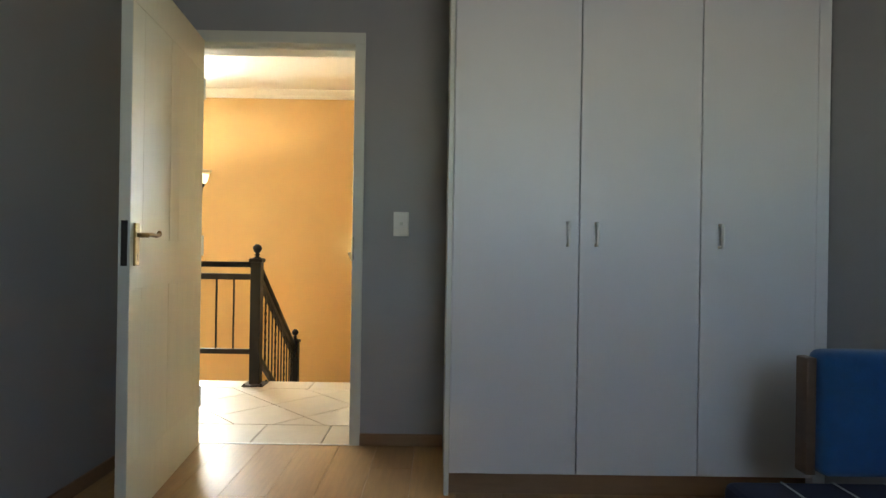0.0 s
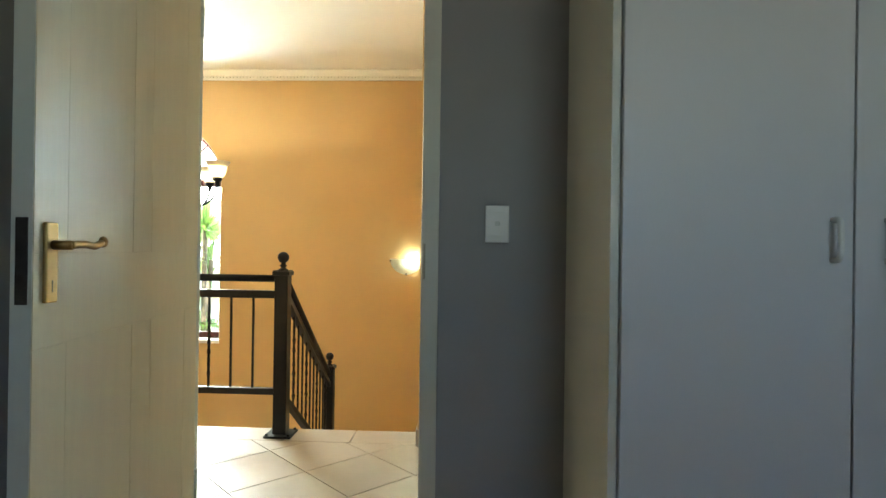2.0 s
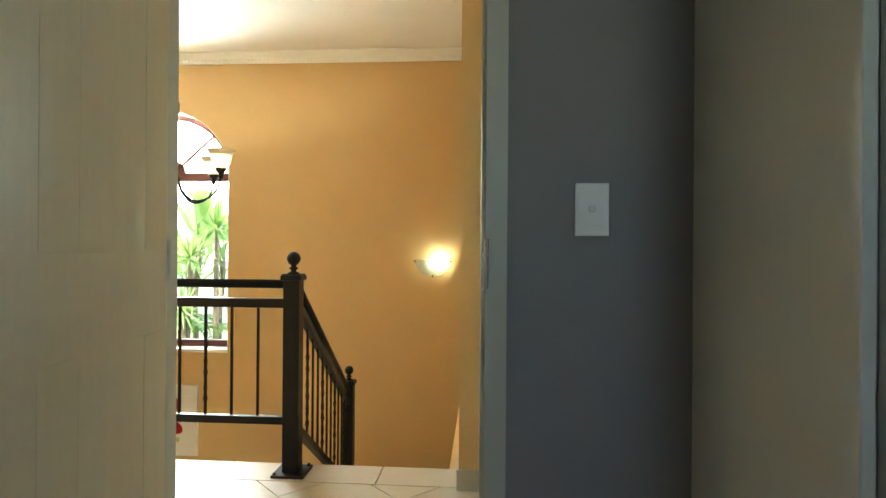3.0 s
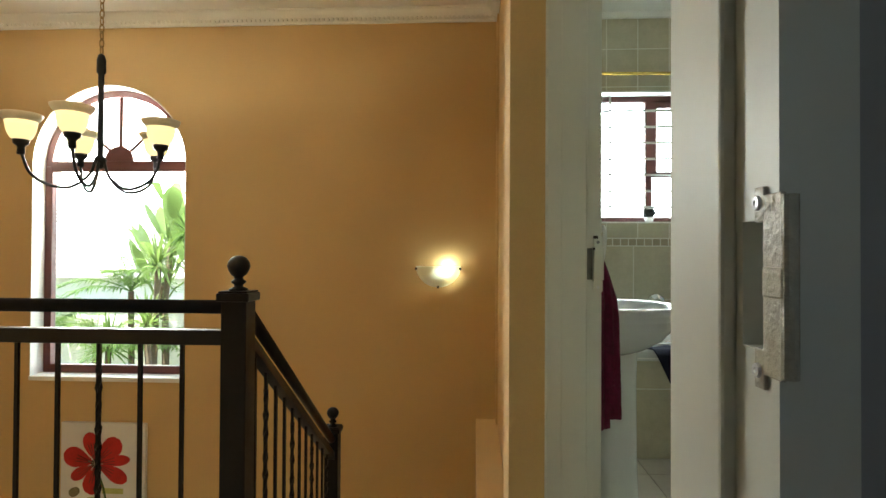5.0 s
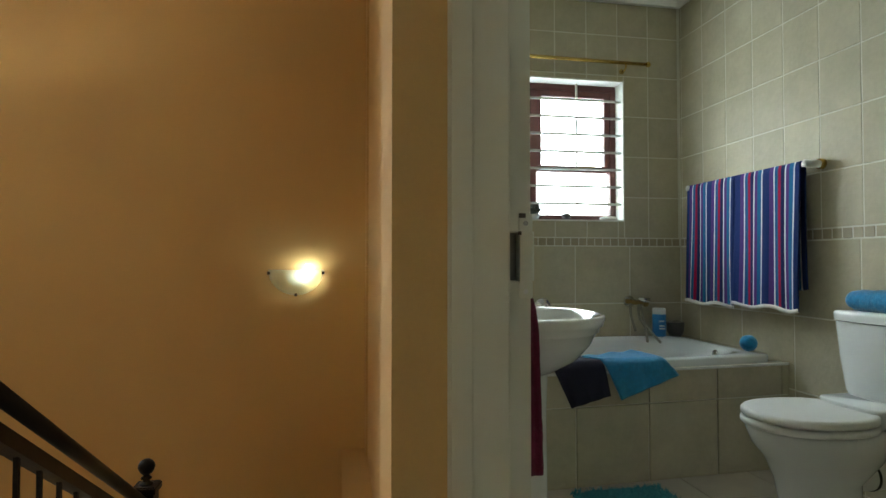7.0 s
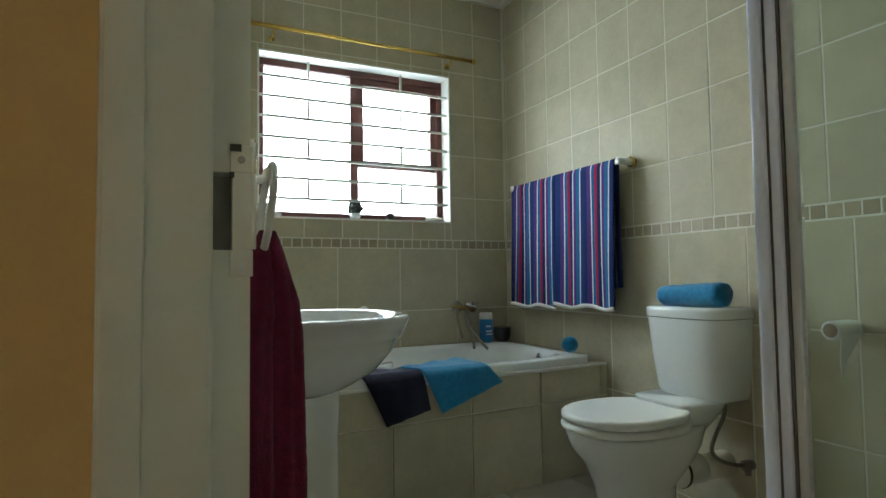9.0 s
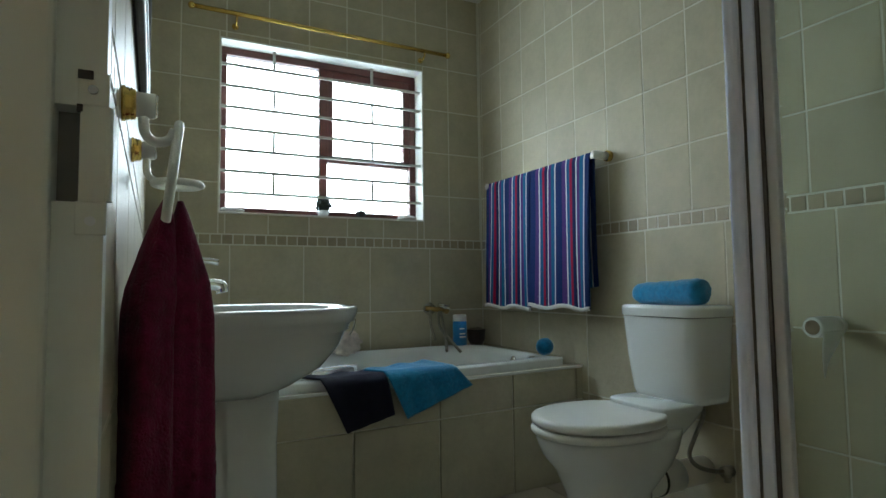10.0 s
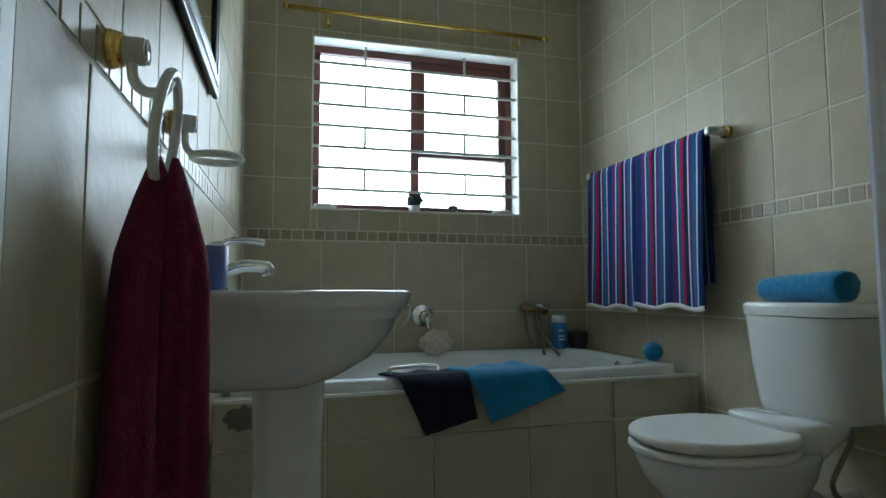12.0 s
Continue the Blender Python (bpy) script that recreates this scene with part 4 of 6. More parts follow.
def bath():
    b = thing("bath_surround", "bath surround of beige tiles with a white trim", "bath surround")
    part("core", boxes((XL, XR, BY + 0.009, BY + 0.05, 0, BT - 0.012), (XL, XR, BY + 0.051, BY + 0.08, 0.4, BT - 0.012)), WGROUT, b)
    part("ledge", boxes((XL, XR, BY + 0.002, BY + 0.075, BT - 0.012, BT, 0.003)), WALLTILE, b)
    part("edge_trim", boxes((XL, XR - 0.002, BY - 0.002, BY + 0.007, BT - 0.009, BT + 0.003, 0.002)), PLASTIC, b, "white plastic edge trim")
    t = thing("bathtub", "white acrylic bathtub set in the tiled surround", "bathtub")
    cx, cy, rx, ry = 1.035, 3.058, 0.868, 0.415

    def ring(z, fx, fy, power, dx=0.0):
        return oval(cx + dx, cy, z, rx * fx, ry * fy, 56, power)
    bm = loft(bmesh.new(), [ring(0.501, 1.0, 1.0, 14), ring(0.532, 1.0, 1.0, 14), ring(0.539, 0.995, 0.99, 14), ring(0.541, 0.91, 0.86, 8), ring(0.537, 0.885, 0.82, 6), ring(0.515, 0.87, 0.79, 5.5),
                          ring(0.40, 0.84, 0.70, 4.5), ring(0.22, 0.76, 0.60, 4), ring(0.16, 0.66, 0.50, 3.5)], False)
    bm.faces.ensure_lookup_table()
    vs = list(bm.verts)[-56:]
    bm.faces.new(vs)
    part("tub", bm, PORCELAIN, t, smooth=True)
    part("overflow", lathe(bmesh.new(), [(0.022, 0.0), (0.022, 0.004), (0.012, 0.007), (0.0, 0.007)], n=18, m=Matrix.Translation((1.785, 2.95, 0.50)) @ pose(0, 0, 0, 0, -75, 0)), CHROME, t, "chrome overflow", True)
    hb = tube(bmesh.new(), curve_pts([(0.70, 2.735, 0.538), (0.703, 2.736, 0.556), (0.715, 2.74, 0.562), (0.80, 2.767, 0.562), (0.89, 2.795, 0.562), (0.902, 2.799, 0.556), (0.905, 2.80, 0.538)], 6), 0.0075, 10)
    part("grab_handle", hb, CHROME, t, "chrome grab handle", True)
    skew_children(b)
    skew_children(t)


bath()


def bath_mixer():
    m = thing("bath_mixer", "round chrome bath mixer with a lever on the tiles", "tap")
    c = Vector((1.016, YB, 0.715))
    mat = Matrix.Translation(c) @ pose(0, 0, 0, 90, 0, 0)
    part("flange", lathe(bmesh.new(), [(0.058, 0.001), (0.058, 0.006), (0.050, 0.012), (0.026, 0.018), (0.022, 0.05), (0.016, 0.056), (0.0, 0.056)], n=24, m=mat), CHROME, m, smooth=True)
    part("lever", tube(bmesh.new(), curve_pts([c + Vector((0, -0.05, 0.0)), c + Vector((0.005, -0.075, -0.02)), c + Vector((0.01, -0.085, -0.06))], 5), 0.008, 8), CHROME, m, smooth=True)
    h = thing("hand_shower", "brass and chrome hand shower with a hanging hose", "hand shower")
    c = Vector((1.585, YB, 0.745))
    mat = Matrix.Translation(c) @ pose(0, 0, 0, 90, 0, 0)
    part("flange", lathe(bmesh.new(), [(0.036, 0.001), (0.036, 0.006), (0.02, 0.012), (0.016, 0.05), (0.02, 0.055), (0.0, 0.06)], n=20, m=mat), CHROME, h, smooth=True)
    hd = rod(bmesh.new(), c + Vector((-0.045, -0.052, 0.005)), c + Vector((0.075, -0.052, -0.01)), 0.014)
    ball(hd, c + Vector((0.085, -0.052, -0.012)), 0.02, 12)
    part("valve", hd, OLDBRASS, h, smooth=True)
    part("head", rod(bmesh.new(), c + Vector((0.03, -0.06, 0.02)), c + Vector((0.095, -0.075, 0.008)), 0.012, 0.018), CHROME, h, smooth=True)
    part("hose", tube(bmesh.new(), curve_pts([c + Vector((-0.02, -0.055, 0.0)), c + Vector((-0.025, -0.075, -0.08)), c + Vector((-0.02, -0.12, -0.17))], 8), 0.008, 8), HOSE, h, smooth=True)
    part("hose", tube(bmesh.new(), curve_pts([c + Vector((0.045, -0.055, -0.005)), c + Vector((0.05, -0.08, -0.09)), c + Vector((0.03, -0.15, -0.17)), c + Vector((0.0, -0.22, -0.22))], 8), 0.008, 8), HOSE, h, smooth=True)
    part("hose", tube(bmesh.new(), curve_pts([c + Vector((0.035, -0.055, -0.01)), c + Vector((0.025, -0.09, -0.10)), c + Vector((0.06, -0.17, -0.18)), c + Vector((0.085, -0.22, -0.23))], 8), 0.008, 8), HOSE, h, smooth=True)


bath_mixer()


def bath_things():
    p = thing("bath_puff", "cream net bath puff hanging under the mixer", "bath puff")
    bm = ball(bmesh.new(), (1.055, YB - 0.115, 0.588), 0.068, 32, (1.15, 0.8, 0.85))
    for v in bm.verts:
        d = (v.co - Vector((1.055, YB - 0.115, 0.588)))
        v.co += d * (0.35 * noise.noise(v.co * 55) + 0.15 * noise.noise(v.co * 120))
    part("netting", bm, SPONGE, p, smooth=True)
    part("cord", tube(bmesh.new(), [(1.03, YB - 0.085, 0.64), (1.024, YB - 0.086, 0.70)], 0.002, 6), SPONGE, p)
    b = thing("bottle", "blue plastic bottle with a white cap on the bath rim", "bottle")
    x, y, z = 1.722, 3.385, 0.541
    part("body", lathe(bmesh.new(), [(0.036, 0), (0.040, 0.004), (0.040, 0.125), (0.037, 0.135), (0.0, 0.136)], (x, y, z), 24), BLUELABEL, b, smooth=True)
    part("cap", lathe(bmesh.new(), [(0.038, 0.134), (0.038, 0.166), (0.035, 0.17), (0.0, 0.17)], (x, y, z), 24), PLASTIC, b, "white cap", True)
    for k, zz in enumerate((0.045, 0.062, 0.09)):
        part("label_bar", boxes((x - 0.022, x + 0.016 - 0.004 * k, y - 0.0415, y - 0.038, z + zz, z + zz + 0.007)), PLASTIC, b, "pale label bar")
    q = thing("plant_pot", "small dark pot with soil on the bath rim", "pot")
    x, y = 1.82, 3.37
    part("pot", lathe(bmesh.new(), [(0.035, 0), (0.050, 0.03), (0.052, 0.07), (0.054, 0.085), (0.048, 0.085), (0.045, 0.075), (0.0, 0.073)], (x, y, 0.541), 24), POTDARK, q, smooth=True)
    so = ball(bmesh.new(), (x, y, 0.616), 0.043, 20, (1, 1, 0.45))
    for v in so.verts:
        v.co += Vector((0, 0, 0.012 * noise.noise(v.co * 90)))
    part("soil", so, DAMP, q)
    s = thing("bath_sponge", "turquoise round bath sponge on the bath rim", "sponge")
    sp = ball(bmesh.new(), (1.845, 2.765, 0.581), 0.043, 20, (1, 0.9, 0.95))
    for v in sp.verts:
        v.co += Vector((0.003, 0.003, 0.003)) * noise.noise(v.co * 70)
    part("body", sp, TURQ, s, smooth=True)


bath_things()


def bath_towels():
    """Two small towels over the front rim, hanging aslant down the tiles."""
    for name, label, mat, a, b, c, d, lift in (
            ("hand_towel", "navy terry towel hanging over the bath edge", NAVY, (0.655, 2.700), (0.940, 2.745), (0.985, 0.400), (0.800, 0.356), 0.0),
            ("hand_towel", "turquoise terry towel hanging over the bath edge", TURQ, (0.905, 2.712), (1.215, 2.815), (1.325, 0.478), (1.035, 0.380), 0.006)):
        def f(u, v, a=a, b=b, c=c, d=d, lift=lift):
            top = Vector((a[0] + (b[0] - a[0]) * u, a[1] + (b[1] - a[1]) * u, 0.549 + lift))
            end = Vector((d[0] + (c[0] - d[0]) * u, BY - 0.016 - lift, d[1] + (c[1] - d[1]) * u))
            edge = Vector((top.x * 0.62 + end.x * 0.38, BY - 0.008 - lift, 0.544 + lift))
            w = 0.006 * math.sin(u * 9 + v * 2) * v
            if v < 0.45:
                t = v / 0.45
                p = top.lerp(Vector((edge.x, BY + 0.012, 0.550 + lift)), t)
                p.z += 0.004 * math.sin(u * 14) * (1 - t)
                return p
            t = (v - 0.45) / 0.55
            k = Vector((edge.x, BY + 0.012, 0.550 + lift)).lerp(edge, min(1, t * 6))
            p = k.lerp(end, t)
            p.y = BY - 0.006 - lift - 0.010 * min(1, t * 4) - abs(w) if t > 0.08 else p.y
            return p
        o = tagged(make(name, sheet(f, 26, 34), mat, smooth=True), label, "towel", "towels on the bath")
        skew_children(o)
        thicken(o, 0.007)


bath_towels()


def towel_rail():
    r = thing("towel_rail", "white and brass towel rail on the tiled wall", "towel rail")
    x, z = XR - 0.075, 1.432
    part("rail", tube(bmesh.new(), [(x, 2.37, z), (x, 3.31, z)], 0.010, 12), PLASTIC, r, smooth=True)
    for y in (2.40, 3.28):
        part("post", rod(bmesh.new(), (x - 0.02, y, z), (XR - 0.018, y, z), 0.017, n=16), PLASTIC, r, smooth=True)
        part("collar", rod(bmesh.new(), (XR - 0.02, y, z), (XR - 0.001, y, z), 0.024, n=18), BRASS, r, "brass collar", True)
    for i, (y0, y1, zb) in enumerate(((2.43, 2.865, 0.752), (2.868, 3.285, 0.742))):
        def f(u, v, y0=y0, y1=y1, zb=zb, i=i):
            y = y0 + (y1 - y0) * u
            s = v * 2 - 1     # -1 back hem, 0 over the rail, 1 front hem
            d = abs(s)
            fold = 0.012 * math.sin(u * 13 + 2 * i + 1.2 * d) * d + 0.006 * math.sin(u * 31 + i)* d
            zz = z + 0.014 - max(0, d - 0.03) * (z - zb - (0.10 if s < 0 else 0)) / 0.97
            dx = 0.013 * min(1, d / 0.05) + fold * (0.5 if s > 0 else 0.15) + (0.012 if s > 0 else 0.003) * d
            side = -1 if s > 0 else 1
            return (x + side * dx, y + 0.018 * math.sin(3 * d + u * 2) * d * (0.5 - u), zz - 0.008 * math.sin(u * 11 + i) * d)
        t = tagged(new("bath_towel"), "striped blue, purple, red and white bath towel on the rail", "towel", "striped towels")
        body = part("cloth", sheet(f, 60, 60, (y1 - y0, 1.4)), STRIPES, t, smooth=True)
        thicken(body, 0.008)

        def hem(u, v, f=f):
            a = Vector(f(u, 1.0))
            return a + Vector((-0.0045, 0, -0.004 + 0.018 * v))
        thicken(part("hem", sheet(hem, 60, 2), CANVAS, t, "white hem", True), 0.010)


towel_rail()


def toilet():
    t = thing("toilet", "white ceramic close-coupled toilet with its lid closed", "toilet")
    cy = 2.01
    # pan: from foot to rim
    rings = []
    for z, x0, x1, ry, pw in ((0.0, 1.39, 1.68, 0.105, 3), (0.02, 1.39, 1.68, 0.105, 3), (0.10, 1.405, 1.67, 0.098, 2.8), (0.20, 1.38, 1.67, 0.110, 2.5), (0.28, 1.34, 1.76, 0.142, 2.3),
                              (0.33, 1.295, 1.79, 0.166, 2.2), (0.382, 1.275, 1.80, 0.180, 2.2), (0.398, 1.28, 1.80, 0.177, 2.2)):
        rings.append(oval((x0 + x1) / 2, cy, z, (x1 - x0) / 2, ry, 40, pw))
    part("pan", loft(bmesh.new(), rings), PORCELAIN, t, smooth=True)
    part("shelf", loft(bmesh.new(), [oval((1.64 + x1) / 2, cy, z, (x1 - 1.64) / 2, ry, 40, pw) for z, x1, ry, pw in ((0.33, 1.79, 0.085, 2.4), (0.37, 1.81, 0.105, 2.8), (0.41, 1.84, 0.125, 3.4), (0.445, 1.86, 0.136, 4.5), (0.464, 1.865, 0.138, 5), (0.471, 1.86, 0.132, 5))]), PORCELAIN, t, smooth=True)
    for nm, z0, z1, grow in (("seat", 0.399, 0.421, 0.008), ("lid", 0.427, 0.455, 0.006)):
        n = 44
        rr = []
        for z, k in ((z0, 0.985), (z0 + 0.006, 1.0), (z1 - 0.008, 1.0), (z1 - 0.001, 0.97), (z1, 0.90)):
            ring = []
            for i in range(n):
                a = 2 * math.pi * i / n
                c, s = math.cos(a), math.sin(a)
                rx = 0.233 + grow if c < 0 else 0.205
                ring.append((1.505 + k * rx * (math.copysign(abs(c) ** 0.85, c)), cy + k * (0.180 + grow) * math.copysign(abs(s) ** 0.9, s), z))
            rr.append(ring)
        part(nm, loft(bmesh.new(), rr), PLASTIC, t, smooth=True)
    for y in (cy - 0.08, cy + 0.08):
        part("hinge", rod(bmesh.new(), (1.715, y - 0.02, 0.424), (1.715, y + 0.02, 0.424), 0.012), CHROME, t, smooth=True)
    # cistern, tapering downwards, with a softly curved front

    def section(z, w, d):
        x1 = 1.935
        front = []
        for i in range(25):
            a = math.sin(math.pi * (i / 24 - 0.5))
            front.append((x1 - d * (0.90 * (1 - abs(a) ** 7) ** (1 / 7) + 0.10 * (1 - a * a)), cy + w * a, z))
        return [(x1, cy - w, z)] + front[1:-1] + [(x1, cy + w, z)]
    body = loft(bmesh.new(), [section(0.462, 0.140, 0.150), section(0.470, 0.150, 0.162), section(0.490, 0.155, 0.168), section(0.62, 0.168, 0.184), section(0.757, 0.178, 0.194)])
    part("cistern", body, PORCELAIN, t, smooth=True).data.set_sharp_from_angle(angle=radians(45))
    lid = loft(bmesh.new(), [section(0.7595, 0.178, 0.194), section(0.7605, 0.1815, 0.1985), section(0.785, 0.183, 0.200), section(0.794, 0.181, 0.198), section(0.799, 0.174, 0.191), section(0.800, 0.12, 0.14)])
    part("cistern_lid", lid, PORCELAIN, t, smooth=True).data.set_sharp_from_angle(angle=radians(50))
    part("outlet_pipe", rod(bmesh.new(), (1.66, cy - 0.035, 0.215), (1.80, cy - 0.035, 0.215), 0.054, n=28), PLASTIC, t, smooth=True)
    part("wall_pipe", rod(bmesh.new(), (1.80, cy - 0.035, 0.212), (XR - 0.002, cy - 0.035, 0.212), 0.047, n=28), SHADERIM, t, "cream plastic wall pipe", True)
    part("pipe_collar", rod(bmesh.new(), (1.700, cy - 0.035, 0.215), (1.709, cy - 0.035, 0.215), 0.057, n=28), RUBBER, t, smooth=True)
    part("hose", tube(bmesh.new(), curve_pts([(1.85, 1.895, 0.475), (1.848, 1.895, 0.42), (1.795, 1.89, 0.355), (1.765, 1.885, 0.31), (1.79, 1.88, 0.272), (1.86, 1.872, 0.245), (1.94, 1.868, 0.235)], 8), 0.0075, 8), HOSE, t, "braided supply hose", True)
    vb = rod(bmesh.new(), (1.905, 1.868, 0.235), (XR - 0.001, 1.868, 0.235), 0.019)
    rod(vb, (1.925, 1.868, 0.20), (1.925, 1.868, 0.25), 0.012)
    part("valve", vb, HOSE, t, "dull metal angle valve", True)
    r = thing("rolled_towel", "rolled turquoise towel lying on the cistern", "towel")
    bm = bmesh.new()
    yy = [cy - 0.145 + 0.29 * i / 22 for i in range(23)]
    loft(bm, [[(1.838 + (0.050 - 0.010 * i / 22 + 0.006 * noise.noise((y * 18, k * 0.7, 0))) * (0.85 if i in (0, 22) else 1) * math.cos(2 * math.pi * k / 22), y,
                0.846 - 0.008 * i / 22 + (0.047 - 0.010 * i / 22 + 0.006 * noise.noise((y * 18, k * 0.7, 5))) * (0.85 if i in (0, 22) else 1) * math.sin(2 * math.pi * k / 22)) for k in range(22)] for i, y in enumerate(yy)])
    part("roll", bm, TURQ, r, smooth=True)


toilet()


def roll_holder():
    h = thing("toilet_roll_holder", "white toilet roll on a holder with a hanging sheet", "toilet roll")
    x, y, z = XR - 0.075, 1.500, 0.748
    part("roll", lathe(bmesh.new(), [(0.0195, -0.05), (0.0275, -0.05), (0.029, -0.047), (0.029, 0.047), (0.0275, 0.05), (0.0195, 0.05), (0.0195, -0.05)], n=24, m=Matrix.Translation((x, y, z)) @ pose(0, 0, 0, 0, 90, 0)), PAPER, h, smooth=True)
    part("tube", lathe(bmesh.new(), [(0.0205, -0.051), (0.0205, 0.051), (0.018, 0.051), (0.018, -0.051), (0.0205, -0.051)], n=20, m=Matrix.Translation((x, y, z)) @ pose(0, 0, 0, 0, 90, 0)), CARD, h, "brown cardboard tube", True)
    part("spindle", rod(bmesh.new(), (x - 0.02, y, z), (XR - 0.001, y, z), 0.009), PLASTIC, h)
    part("flange", rod(bmesh.new(), (XR - 0.014, y, z), (XR - 0.001, y, z), 0.026, n=18), PLASTIC, h)

    def f(u, v):
        w = 0.046 * (1 - 0.75 * v * v)
        return (x + (u - 0.5) * 2 * w - 0.020 * v, y - 0.012 * (1 - v) - 0.016, z - 0.010 - 0.115 * v + 0.05 * v * (u - 0.3))
    thicken(part("hanging_sheet", sheet(f, 8, 12), PAPER, h, smooth=True), 0.001)


roll_holder()


def basin():
    b = thing("wash_basin", "white ceramic pedestal wash basin on the tiled wall", "wash basin")
    cx, cy = 0.345, 1.86

    def ring(z, tip, half, back=XL + 0.002):
        n = 48
        out = []
        for i in range(n):
            a = 2 * math.pi * i / n
            c, s = math.cos(a), math.sin(a)
            rx = (tip - cx) if c > 0 else (cx - back)
            p = 2.2 if c > 0 else 6
            out.append((cx + rx * math.copysign(abs(c) ** (2 / p), c), cy + half * math.copysign(abs(s) ** (2 / p), s), z))
        return out
    rings = [ring(0.650, 0.40, 0.09), ring(0.668, 0.455, 0.13), ring(0.705, 0.518, 0.185), ring(0.75, 0.556, 0.222), ring(0.782, 0.570, 0.236), ring(0.786, 0.578, 0.243), ring(0.800, 0.580, 0.245),
             ring(0.804, 0.590, 0.252), ring(0.826, 0.598, 0.258), ring(0.834, 0.596, 0.256), ring(0.836, 0.588, 0.25)]
    inner = [ring(0.832, 0.568, 0.228, 0.235), ring(0.80, 0.545, 0.205, 0.25), ring(0.74, 0.49, 0.15, 0.28), ring(0.715, 0.40, 0.06, 0.31)]
    part("bowl", loft(bmesh.new(), rings + inner), PORCELAIN, b, smooth=True)
    pr = []
    for z, k in ((0.0, 1.12), (0.05, 1.08), (0.25, 0.98), (0.55, 0.95), (0.672, 1.0)):
        pr.append(oval(0.352, cy, z, 0.070 * k, 0.085 * k, 28, 5))
    part("pedestal", loft(bmesh.new(), pr), PORCELAIN, b, smooth=True)
    t = part("tap", bmesh_tap(cx, cy), CHROME, b, "chrome mixer tap", True)
    part("tap_lever", tube(bmesh.new(), curve_pts([(0.21, cy, 0.925), (0.235, cy, 0.938), (0.275, cy, 0.938), (0.30, cy, 0.934)], 5), 0.007, 8), CHROME, t, smooth=True)
    part("chain", tube(bmesh.new(), curve_pts([(0.594, cy - 0.03, 0.812), (0.598, cy - 0.03, 0.79), (0.585, cy - 0.03, 0.765)], 5), 0.0025, 6), CHROME, b)
    m = tagged(make("cup", lathe(bmesh.new(), [(0.031, 0.0), (0.034, 0.006), (0.036, 0.075), (0.033, 0.075), (0.031, 0.01), (0.0, 0.008)], (0.21, 1.70, 0.837), 24), BLUECUP, smooth=True), "plain blue plastic cup on the basin", "cup")


def bmesh_tap(cx, cy):
    bm = bmesh.new()
    lathe(bm, [(0.026, 0.834), (0.026, 0.842), (0.021, 0.85), (0.021, 0.90), (0.024, 0.905), (0.022, 0.925), (0.010, 0.935), (0.0, 0.936)], (0.205, cy, 0), 20)
    tube(bm, curve_pts([(0.205, cy, 0.865), (0.255, cy, 0.885), (0.302, cy, 0.884), (0.309, cy, 0.868)], 6), 0.013, 12)
    return bm


basin()


def ring_mount(h, y, z):
    """The brass and white wall mount, 55 mm out from the tiles."""
    bm = bmesh.new()
    lathe(bm, [(0.024, 0.0), (0.024, 0.004), (0.021, 0.0055), (0.023, 0.0075), (0.020, 0.0095), (0.0225, 0.0115), (0.020, 0.0135), (0.021, 0.0155), (0.016, 0.018), (0.0, 0.018)], n=20, m=Matrix.Translation((XL, y, z)) @ pose(0, 0, 0, 0, 90, 0))
    part("rosette", bm, BRASS, h, "ribbed brass rosette", True)
    part("knob", rod(bmesh.new(), (XL + 0.016, y, z), (XL + 0.040, y, z), 0.017, n=20), PLASTIC, h, smooth=True)
    part("end_cap", rod(bmesh.new(), (XL + 0.0395, y, z), (XL + 0.044, y, z), 0.0155, n=20), CHROME, h, smooth=True)


